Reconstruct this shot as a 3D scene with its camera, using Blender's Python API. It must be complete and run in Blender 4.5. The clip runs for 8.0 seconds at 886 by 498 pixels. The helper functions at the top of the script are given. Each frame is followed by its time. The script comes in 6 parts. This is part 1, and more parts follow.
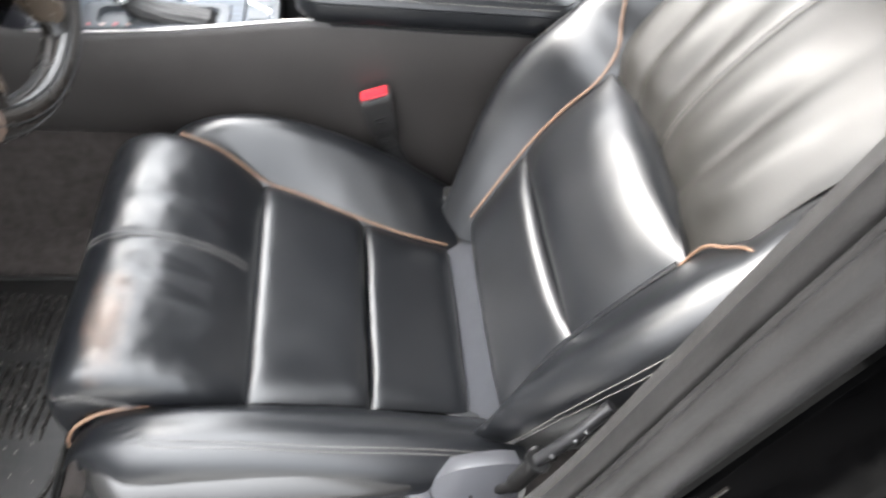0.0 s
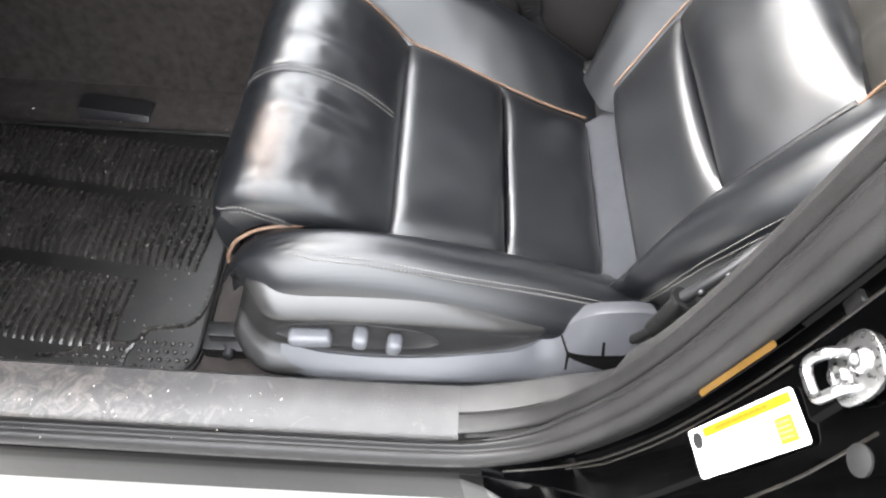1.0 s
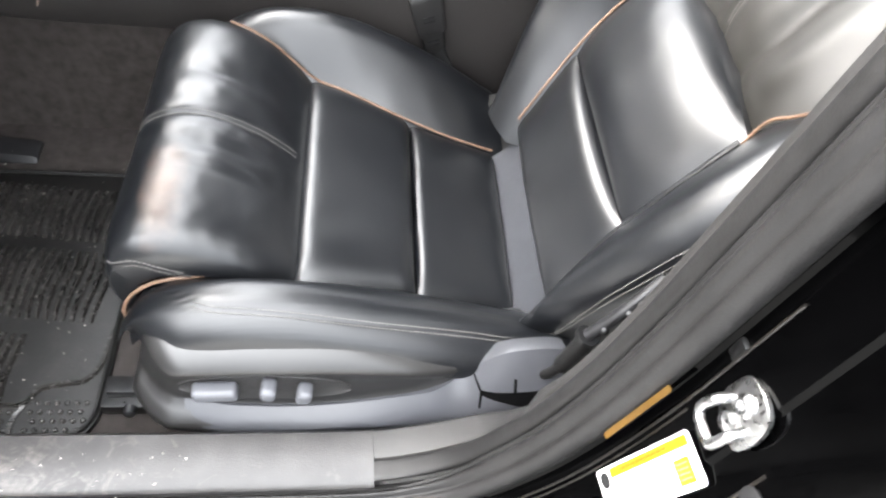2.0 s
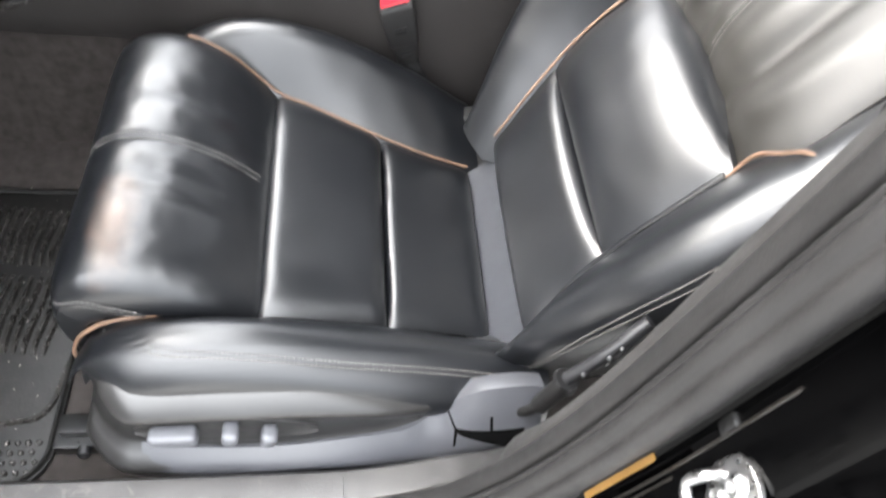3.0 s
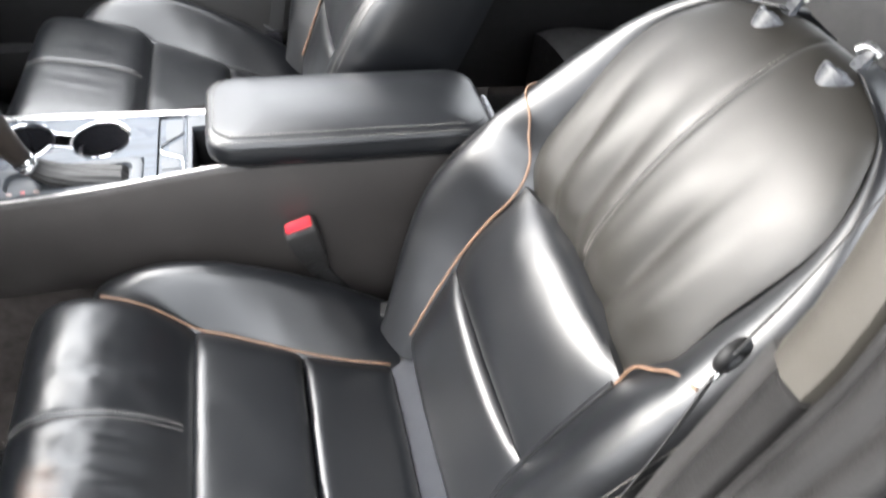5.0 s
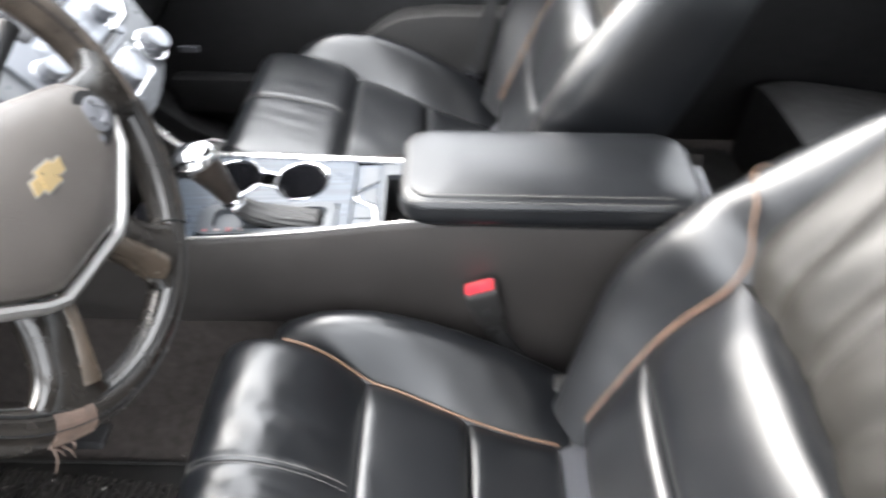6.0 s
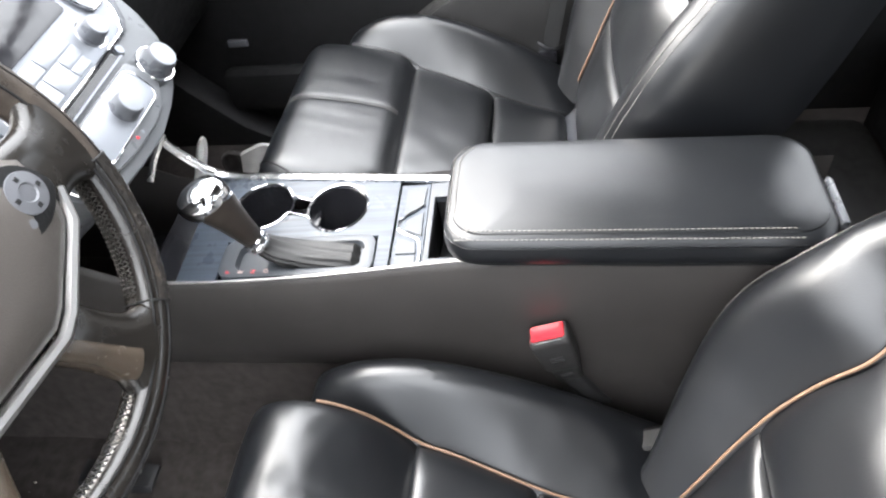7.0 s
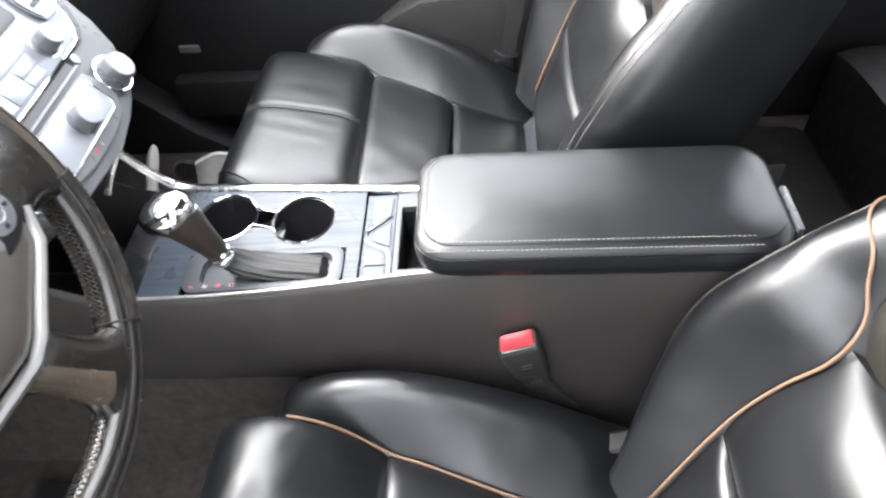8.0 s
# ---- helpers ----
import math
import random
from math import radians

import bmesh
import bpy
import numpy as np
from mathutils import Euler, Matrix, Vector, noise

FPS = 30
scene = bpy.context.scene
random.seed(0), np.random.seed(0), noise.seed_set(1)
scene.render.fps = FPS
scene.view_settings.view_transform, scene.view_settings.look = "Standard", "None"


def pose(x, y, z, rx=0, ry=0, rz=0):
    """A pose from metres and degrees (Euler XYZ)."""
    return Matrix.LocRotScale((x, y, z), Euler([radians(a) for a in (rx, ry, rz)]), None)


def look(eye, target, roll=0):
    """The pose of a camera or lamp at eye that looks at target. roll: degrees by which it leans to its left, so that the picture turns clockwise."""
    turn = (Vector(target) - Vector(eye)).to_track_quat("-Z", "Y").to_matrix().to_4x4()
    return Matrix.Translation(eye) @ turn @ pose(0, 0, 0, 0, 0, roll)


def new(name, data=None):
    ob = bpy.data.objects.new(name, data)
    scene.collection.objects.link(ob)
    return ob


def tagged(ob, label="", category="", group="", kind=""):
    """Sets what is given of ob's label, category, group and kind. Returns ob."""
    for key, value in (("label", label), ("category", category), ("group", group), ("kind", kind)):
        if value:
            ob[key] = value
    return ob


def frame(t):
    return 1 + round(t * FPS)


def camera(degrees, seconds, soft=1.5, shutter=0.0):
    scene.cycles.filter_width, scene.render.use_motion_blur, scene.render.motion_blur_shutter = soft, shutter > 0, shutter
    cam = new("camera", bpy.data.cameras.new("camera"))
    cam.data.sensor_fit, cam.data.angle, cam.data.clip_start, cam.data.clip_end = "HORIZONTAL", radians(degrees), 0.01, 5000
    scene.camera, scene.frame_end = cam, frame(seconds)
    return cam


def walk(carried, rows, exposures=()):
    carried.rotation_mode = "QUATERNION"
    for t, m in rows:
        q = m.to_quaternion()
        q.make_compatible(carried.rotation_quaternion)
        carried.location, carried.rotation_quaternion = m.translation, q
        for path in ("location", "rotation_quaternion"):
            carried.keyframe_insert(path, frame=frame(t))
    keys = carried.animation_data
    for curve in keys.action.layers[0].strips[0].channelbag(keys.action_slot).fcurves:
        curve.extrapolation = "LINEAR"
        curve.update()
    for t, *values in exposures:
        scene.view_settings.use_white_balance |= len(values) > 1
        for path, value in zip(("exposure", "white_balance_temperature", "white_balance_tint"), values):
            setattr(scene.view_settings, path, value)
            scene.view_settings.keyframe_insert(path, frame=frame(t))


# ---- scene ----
cam = camera(66.1, 8.0, soft=2.2, shutter=0.5)
EXPOSURE = 3.4
PATH = [
    (0, (0.11, -0.572, 1.319), (0.441, 0.659, -0.222), 12.0),
    (0.3, (0.102, -0.602, 1.302), (0.300, 0.597, -0.287), 10.5),
    (0.5, (0.092, -0.626, 1.284), (0.258, 0.509, -0.354), 9.0),
    (1, (0.06, -0.676, 1.238), (0.109, 0.447, -0.416), 5.6),
    (1.5, (0.077, -0.661, 1.257), (0.197, 0.491, -0.374), 6.2),
    (1.7, (0.073, -0.658, 1.258), (0.261, 0.513, -0.353), 8.7),
    (2.8, (0.104, -0.589, 1.232), (0.439, 0.509, -0.406), 15.1),
    (3, (0.092, -0.579, 1.251), (0.419, 0.541, -0.374), 14.3),
    (3.2, (0.102, -0.558, 1.275), (0.470, 0.572, -0.334), 12.8),
    (3.5, (0.13, -0.536, 1.294), (0.506, 0.682, -0.248), 10.1),
    (3.7, (0.140, -0.538, 1.296), (0.506, 0.707, -0.225), 9.8),
    (4, (0.144, -0.546, 1.298), (0.604, 0.682, -0.212), 10.9),
    (4.2, (0.146, -0.55, 1.305), (0.611, 0.663, -0.216), 11.2),
    (5.3, (0.139, -0.496, 1.414), (0.585, 0.87, 0.023), 6.4),
    (5.5, (0.129, -0.501, 1.426), (0.448, 0.886, 0.021), 4.1),
    (5.7, (0.126, -0.482, 1.417), (0.369, 0.932, 0.024), 3.9),
    (6, (0.125, -0.408, 1.387), (0.12, 1.021, -0.012), 0.9),
    (6.2, (0.143, -0.349, 1.372), (-0.052, 1.043, -0.051), -0.7),
    (6.5, (0.175, -0.272, 1.357), (-0.081, 1.121, -0.054), -2.9),
    (6.8, (0.173, -0.230, 1.344), (-0.054, 1.142, -0.093), -7.0),
    (7, (0.172, -0.216, 1.34), (-0.116, 1.106, -0.132), -9.5),
    (7.3, (0.172, -0.203, 1.341), (-0.056, 1.107, -0.153), -6.6),
    (7.5, (0.172, -0.2, 1.342), (0.054, 1.111, -0.164), -4.6),
    (8, (0.147, -0.212, 1.35), (0.01, 1.126, -0.13), -5.6),
]
walk(cam, [(t, look(eye, target, roll)) for t, eye, target, roll in PATH], [(0.0, EXPOSURE + 0.05), (1.0, EXPOSURE + 0.2), (3.5, EXPOSURE + 0.2), (5.3, EXPOSURE), (8.0, EXPOSURE + 0.1)])

# ---- light and sky ----
CLOUD = 10.0
world = bpy.data.worlds.new("overcast_sky")
scene.world = world
world.use_nodes = True
wn = world.node_tree.nodes
sky = wn.new("ShaderNodeTexSky")
sky.sky_type, sky.sun_disc = "NISHITA", False
sky.sun_elevation, sky.sun_rotation = radians(41), radians(292)
sky.air_density, sky.dust_density, sky.ozone_density = 1.0, 5.0, 2.0
wn["Background"].inputs["Strength"].default_value = 0.15
cloud = wn.new("ShaderNodeHueSaturation")
cloud.inputs["Saturation"].default_value = 0.4
world.node_tree.links.new(sky.outputs["Color"], cloud.inputs["Color"])
deck = wn.new("ShaderNodeMix")  # half clear sky, half even cloud
deck.data_type = "RGBA"
deck.inputs["Factor"].default_value = 0.5
# overcast above a dark skyline: brighter overhead than at the horizon
tone = wn.new("ShaderNodeMapRange")
tone.inputs["To Min"].default_value, tone.inputs["To Max"].default_value = 0.13, 1.75
tone.inputs["From Min"].default_value, tone.inputs["From Max"].default_value = 0.14, 0.8
high = wn.new("ShaderNodeSeparateXYZ")
world.node_tree.links.new(wn.new("ShaderNodeTexCoord").outputs["Generated"], high.inputs["Vector"])
world.node_tree.links.new(high.outputs["Z"], tone.inputs["Value"])
grey = wn.new("ShaderNodeVectorMath")
grey.operation = "SCALE"
grey.inputs[0].default_value = (CLOUD * 0.985, CLOUD, CLOUD * 1.02)
# and brighter towards the veiled sun than away from it
side = wn.new("ShaderNodeVectorMath")
side.operation = "DOT_PRODUCT"
side.inputs[1].default_value = (-0.86, 0.51, 0.0)
world.node_tree.links.new(high.inputs["Vector"].links[0].from_socket, side.inputs[0])
glow = wn.new("ShaderNodeMapRange")
glow.inputs["From Min"].default_value, glow.inputs["From Max"].default_value = -1.0, 1.0
glow.inputs["To Min"].default_value, glow.inputs["To Max"].default_value = 0.6, 1.25
world.node_tree.links.new(side.outputs["Value"], glow.inputs["Value"])
both = wn.new("ShaderNodeMath")
both.operation = "MULTIPLY"
world.node_tree.links.new(tone.outputs["Result"], both.inputs[0])
world.node_tree.links.new(glow.outputs["Result"], both.inputs[1])
world.node_tree.links.new(both.outputs["Value"], grey.inputs["Scale"])
world.node_tree.links.new(grey.outputs["Vector"], deck.inputs["B"])
world.node_tree.links.new(cloud.outputs["Color"], deck.inputs["A"])
world.node_tree.links.new(deck.outputs["Result"], wn["Background"].inputs["Color"])
sun = new("sun", bpy.data.lights.new("sun", "SUN"))
sun.data.energy, sun.data.angle, sun.data.color = 0.75, radians(60), (1.0, 0.95, 0.86)
sun.matrix_world = look((-5.8, 2.3, 5.5), (0, 0, 0))


# ---- materials ----
def material(name, color, rough=0.5, metal=0.0, spec=0.5, vary=0.15, scale=14.0, bump=0.0, bump_scale=300.0, rough_vary=0.08, coat=0.0, crease=0.0, crease_scale=30.0, stretch=None, second=None, second_at=0.62, second_scale=5.0, second_soft=0.12):
    """Principled surface with two scales of noise in colour and gloss, a fine bump and an optional second tint in patches."""
    m = bpy.data.materials.new(name)
    m.use_nodes = True
    nodes, links = m.node_tree.nodes, m.node_tree.links
    b = nodes["Principled BSDF"]
    b.inputs["Metallic"].default_value = metal
    b.inputs["Specular IOR Level"].default_value = spec
    b.inputs["Coat Weight"].default_value = coat
    b.inputs["Coat Roughness"].default_value = 0.12
    tc = nodes.new("ShaderNodeTexCoord")
    n1 = nodes.new("ShaderNodeTexNoise")
    n1.inputs["Scale"].default_value, n1.inputs["Detail"].default_value = scale, 6.0
    links.new(tc.outputs["Object"], n1.inputs["Vector"])
    if stretch:  # streaks along one way
        mp = nodes.new("ShaderNodeMapping")
        mp.inputs["Scale"].default_value = stretch
        links.new(tc.outputs["Object"], mp.inputs["Vector"])
        links.new(mp.outputs["Vector"], n1.inputs["Vector"])
    ramp = nodes.new("ShaderNodeMapRange")
    ramp.inputs["From Min"].default_value, ramp.inputs["From Max"].default_value = 0.3, 0.7
    ramp.inputs["To Min"].default_value, ramp.inputs["To Max"].default_value = 1.0 - vary, 1.0 + vary
    links.new(n1.outputs["Fac"], ramp.inputs["Value"])
    tint = nodes.new("ShaderNodeVectorMath")
    tint.operation = "SCALE"
    tint.inputs[0].default_value = color
    links.new(ramp.outputs["Result"], tint.inputs["Scale"])
    out = tint.outputs["Vector"]
    if second:
        n3 = nodes.new("ShaderNodeTexNoise")
        n3.inputs["Scale"].default_value, n3.inputs["Detail"].default_value = second_scale, 9.0
        n3.inputs["Roughness"].default_value = 0.7
        links.new(tc.outputs["Object"], n3.inputs["Vector"])
        mask = nodes.new("ShaderNodeMapRange")
        mask.inputs["From Min"].default_value, mask.inputs["From Max"].default_value = second_at, second_at + second_soft
        links.new(n3.outputs["Fac"], mask.inputs["Value"])
        mix = nodes.new("ShaderNodeMix")
        mix.data_type = "RGBA"
        links.new(mask.outputs["Result"], mix.inputs["Factor"])
        links.new(out, mix.inputs["A"])
        mix.inputs["B"].default_value = (*second, 1)
        out = mix.outputs["Result"]
    links.new(out, b.inputs["Base Color"])
    n2 = nodes.new("ShaderNodeTexNoise")
    n2.inputs["Scale"].default_value, n2.inputs["Detail"].default_value = scale * 4.0, 5.0
    links.new(tc.outputs["Object"], n2.inputs["Vector"])
    rr = nodes.new("ShaderNodeMapRange")
    rr.inputs["To Min"].default_value, rr.inputs["To Max"].default_value = max(0.02, rough - rough_vary), min(1.0, rough + rough_vary)
    rr.inputs["From Min"].default_value, rr.inputs["From Max"].default_value = 0.3, 0.7
    links.new(n2.outputs["Fac"], rr.inputs["Value"])
    links.new(rr.outputs["Result"], b.inputs["Roughness"])
    if bump:
        v = nodes.new("ShaderNodeTexVoronoi")
        v.inputs["Scale"].default_value = bump_scale
        links.new(tc.outputs["Object"], v.inputs["Vector"])
        bp = nodes.new("ShaderNodeBump")
        bp.inputs["Strength"].default_value, bp.inputs["Distance"].default_value = bump, 0.001
        links.new(v.outputs["Distance"], bp.inputs["Height"])
        if crease:  # soft wrinkles under the grain
            n4 = nodes.new("ShaderNodeTexNoise")
            n4.inputs["Scale"].default_value, n4.inputs["Detail"].default_value = crease_scale, 5.0
            n4.inputs["Distortion"].default_value = 0.6
            links.new(tc.outputs["Object"], n4.inputs["Vector"])
            b2 = nodes.new("ShaderNodeBump")
            b2.inputs["Strength"].default_value, b2.inputs["Distance"].default_value = crease, 0.006
            links.new(n4.outputs["Fac"], b2.inputs["Height"])
            links.new(b2.outputs["Normal"], bp.inputs["Normal"])
        links.new(bp.outputs["Normal"], b.inputs["Normal"])
    return m


def worn_leather(name, base):
    """Black leather with a tan rubbed patch at the front edge of the driver's cushion."""
    m = base.copy()
    m.name = name
    nodes, links = m.node_tree.nodes, m.node_tree.links
    b = nodes["Principled BSDF"]
    old = b.inputs["Base Color"].links[0].from_socket
    tc = nodes.new("ShaderNodeTexCoord")
    mp = nodes.new("ShaderNodeMapping")
    mp.vector_type = "TEXTURE"
    mp.inputs["Location"].default_value = WEAR_AT
    mp.inputs["Scale"].default_value = (0.026, 0.075, 0.055)
    links.new(tc.outputs["Object"], mp.inputs["Vector"])
    ln = nodes.new("ShaderNodeVectorMath")
    ln.operation = "LENGTH"
    links.new(mp.outputs["Vector"], ln.inputs[0])
    nz = nodes.new("ShaderNodeTexNoise")
    nz.inputs["Scale"].default_value, nz.inputs["Detail"].default_value = 45.0, 8.0
    links.new(tc.outputs["Object"], nz.inputs["Vector"])
    add = nodes.new("ShaderNodeMath")
    add.operation = "ADD"
    links.new(ln.outputs["Value"], add.inputs[0])
    links.new(nz.outputs["Fac"], add.inputs[1])
    mask = nodes.new("ShaderNodeMapRange")
    mask.inputs["From Min"].default_value, mask.inputs["From Max"].default_value = 1.6, 0.7
    mask.inputs["To Max"].default_value = 0.75
    links.new(add.outputs["Value"], mask.inputs["Value"])
    mix = nodes.new("ShaderNodeMix")
    mix.data_type = "RGBA"
    links.new(mask.outputs["Result"], mix.inputs["Factor"])
    links.new(old, mix.inputs["A"])
    mix.inputs["B"].default_value = (0.08, 0.052, 0.038, 1)
    links.new(mix.outputs["Result"], b.inputs["Base Color"])
    return m


def scuffed(m, at, size, tint, amount):
    """Pale scuffs and scratches over one stretch of a surface."""
    nodes, links = m.node_tree.nodes, m.node_tree.links
    b = nodes["Principled BSDF"]
    old = b.inputs["Base Color"].links[0].from_socket
    tc = nodes.new("ShaderNodeTexCoord")
    mp = nodes.new("ShaderNodeMapping")
    mp.vector_type = "TEXTURE"
    mp.inputs["Location"].default_value, mp.inputs["Scale"].default_value = at, size
    links.new(tc.outputs["Object"], mp.inputs["Vector"])
    ln = nodes.new("ShaderNodeVectorMath")
    ln.operation = "LENGTH"
    links.new(mp.outputs["Vector"], ln.inputs[0])
    streak = nodes.new("ShaderNodeTexNoise")
    streak.inputs["Scale"].default_value, streak.inputs["Detail"].default_value = 34.0, 9.0
    streak.inputs["Roughness"].default_value, streak.inputs["Distortion"].default_value = 0.72, 1.6
    links.new(tc.outputs["Object"], streak.inputs["Vector"])
    gap = nodes.new("ShaderNodeMath")
    gap.operation = "MULTIPLY_ADD"
    gap.inputs[1].default_value = -0.16
    links.new(ln.outputs["Value"], gap.inputs[0])
    links.new(streak.outputs["Fac"], gap.inputs[2])
    mask = nodes.new("ShaderNodeMapRange")
    mask.inputs["From Min"].default_value, mask.inputs["From Max"].default_value = 0.4, 0.56
    mask.inputs["To Max"].default_value = amount
    links.new(gap.outputs["Value"], mask.inputs["Value"])
    mix = nodes.new("ShaderNodeMix")
    mix.data_type = "RGBA"
    links.new(mask.outputs["Result"], mix.inputs["Factor"])
    links.new(old, mix.inputs["A"])
    mix.inputs["B"].default_value = (*tint, 1)
    links.new(mix.outputs["Result"], b.inputs["Base Color"])


WEAR_AT = (-0.132, -0.13, 0.302)
LEATHER = material("black_leather", (0.0044, 0.0049, 0.006), 0.335, spec=0.66, vary=0.15, rough_vary=0.03, scale=5, bump=0.1, bump_scale=900, crease=0.02, crease_scale=24)
ARM_LEATHER = material("smooth_black_leather", (0.0065, 0.0072, 0.0085), 0.33, spec=0.5, vary=0.1, rough_vary=0.03, scale=5, bump=0.12, bump_scale=800)
# rougher shoulder leather; its warm windscreen sheen is put into a paler base
LEATHER_SHEEN = material("black_leather_warm_sheen", (0.011, 0.01, 0.0082), 0.48, spec=0.62, vary=0.15, rough_vary=0.05, scale=5, bump=0.08, bump_scale=900, crease=0.04, crease_scale=24)
LEATHER_WORN = worn_leather("worn_black_leather", LEATHER)
LEATHER_MATTE = material("matte_grey_leather", (0.019, 0.0205, 0.025), 0.5, vary=0.1, bump=0.2, bump_scale=700)
PIPING = material("tan_piping", (0.125, 0.075, 0.048), 0.55, vary=0.2, scale=60)
THREAD = material("grey_thread", (0.12, 0.115, 0.108), 0.7, vary=0.2, scale=200)
VALANCE = material("dark_grey_plastic", (0.014, 0.0135, 0.0132), 0.33, spec=0.6, vary=0.1, rough_vary=0.03)
# side-cover plastic again, paler and bluer: the sky's reflection as base colour
HINGE_SKY_LIT = material("sky_lit_smooth_plastic", (0.04, 0.041, 0.046), 0.38, vary=0.08, rough_vary=0.03)
GREY_PLASTIC = material("mid_grey_plastic", (0.085, 0.087, 0.096), 0.45, vary=0.1, bump=0.12, bump_scale=900)
CONSOLE = material("soft_black_plastic", (0.028, 0.0252, 0.0238), 0.42, vary=0.16, scale=9, bump=0.3, bump_scale=800, rough_vary=0.05, second=(0.05, 0.046, 0.044), second_at=0.55, second_scale=7, second_soft=0.35)
BENCH = material("dull_black_leather", (0.005, 0.005, 0.0055), 0.5, spec=0.25, vary=0.15, bump=0.2, bump_scale=650)
SHELL = material("black_grained_plastic", (0.0065, 0.0063, 0.0063), 0.5, spec=0.3, vary=0.2, bump=0.25, bump_scale=700)
CHROME = material("chrome", (0.82, 0.83, 0.85), 0.08, metal=1.0, vary=0.04, rough_vary=0.03)
DULL_STEEL = material("dull_grey_steel", (0.045, 0.045, 0.046), 0.35, metal=0.9, vary=0.25, scale=40)
BLACK_STEEL = material("black_steel", (0.01, 0.01, 0.011), 0.35, vary=0.2)
SATIN_TRIM = material("satin_bright_trim", (0.4, 0.39, 0.38), 0.35, metal=0.9, vary=0.06)
SATIN = material("satin_silver_panel", (0.19, 0.2, 0.22), 0.34, metal=0.6, vary=0.04, rough_vary=0.03, scale=6)
INLAY = material("brushed_blue_grey_inlay", (0.034, 0.041, 0.052), 0.32, spec=0.25, vary=0.4, rough_vary=0.08, scale=8, stretch=(1.0, 26.0, 1.0))
STACK_GREY = material("satin_grey_plastic", (0.085, 0.089, 0.095), 0.34, metal=0.1, vary=0.08, bump=0.1, bump_scale=900)
STACK_DARK = material("dark_satin_plastic", (0.05, 0.053, 0.06), 0.3, vary=0.12, bump=0.1, bump_scale=900)
SATIN_RAIL = material("bright_satin_rail", (0.7, 0.7, 0.7), 0.22, metal=1.0, vary=0.05)
LACE = material("dark_lacing", (0.007, 0.0063, 0.0056), 0.6, spec=0.3, vary=0.2, scale=100)
BEZEL = material("blue_grey_bezel_plastic", (0.04, 0.044, 0.05), 0.42, spec=0.35, vary=0.12, bump=0.1, bump_scale=900)
GLOSS_BLACK = material("gloss_black_plastic", (0.012, 0.012, 0.014), 0.12, vary=0.2)
PAINT = material("black_car_paint", (0.0004, 0.0004, 0.00045), 0.09, spec=0.06, vary=0.3, second=(0.003, 0.0026, 0.0022), second_at=0.64, second_scale=22)
MAT_RIB = material("worn_black_rubber_rib", (0.02, 0.0185, 0.0172), 0.24, vary=0.45, scale=30, bump=0.1)
RUBBER = material("grey_black_rubber", (0.0105, 0.0101, 0.0101), 0.48, spec=0.3, vary=0.22, scale=18, bump=0.2, bump_scale=500)
SILL_PLASTIC = material("scuffed_grey_sill_plastic", (0.026, 0.0245, 0.024), 0.42, vary=0.25, scale=30, bump=0.25, bump_scale=600, second=(0.075, 0.066, 0.06), second_at=0.6, second_scale=26, second_soft=0.2)
scuffed(SILL_PLASTIC, (-0.42, -0.38, 0.44), (0.3, 0.09, 0.1), (0.12, 0.106, 0.096), 0.5)
MAT_RUBBER = material("dusty_black_rubber", (0.0042, 0.004, 0.0038), 0.42, spec=0.35, vary=0.4, scale=24, bump=0.15, second=(0.018, 0.0165, 0.015), second_at=0.48, second_scale=30, second_soft=0.4)
CARPET = material("brown_black_carpet", (0.034, 0.029, 0.027), 0.9, spec=0.2, vary=0.3, scale=60, bump=0.35, bump_scale=700, second=(0.06, 0.054, 0.05), second_at=0.68, second_scale=24)
DARK = material("dark_interior_plastic", (0.0075, 0.0075, 0.008), 0.6, spec=0.3, vary=0.2, bump=0.2, bump_scale=700)
TRIM = material("grained_taupe_plastic", (0.036, 0.033, 0.028), 0.5, vary=0.12, bump=0.15, bump_scale=1300)
TRIM_DARK = material("grained_dark_plastic", (0.019, 0.0182, 0.0178), 0.46, vary=0.15, bump=0.25, bump_scale=1000)
ZINC = material("zinc_plated_steel", (0.42, 0.42, 0.42), 0.3, metal=1.0, vary=0.15, scale=40)
WHITE = material("white_label", (0.82, 0.82, 0.8), 0.35, vary=0.03)
YELLOW = material("yellow_print", (0.2, 0.115, 0.0), 0.4, vary=0.05)
OCHRE = material("ochre_print", (0.14, 0.075, 0.0), 0.4, vary=0.1)
AMBER = material("amber_label", (0.06, 0.03, 0.004), 0.4, vary=0.2)
INK = material("grey_print", (0.1, 0.1, 0.1), 0.5, vary=0.05)
RED = material("red_plastic", (0.42, 0.015, 0.025), 0.35, vary=0.06)
WEB = material("black_webbing", (0.012, 0.012, 0.0125), 0.8, vary=0.2, scale=200, bump=0.6, bump_scale=900)
WHEEL_SKIN = material("worn_wheel_leather", (0.009, 0.0076, 0.0064), 0.22, spec=0.5, vary=0.3, scale=20, bump=0.08, bump_scale=700, second=(0.026, 0.0195, 0.0148), second_at=0.58, second_scale=22, second_soft=0.25)
GAITER = material("dull_grey_gaiter_leather", (0.008, 0.0076, 0.0074), 0.5, spec=0.4, vary=0.25, scale=40, bump=0.25, bump_scale=700, crease=0.1, crease_scale=60)
KNOB_SKIN = material("rubbed_brown_knob_leather", (0.02, 0.0155, 0.0125), 0.36, spec=0.4, vary=0.3, scale=40, bump=0.25, bump_scale=900, second=(0.034, 0.027, 0.022), second_at=0.55, second_scale=40, second_soft=0.3)
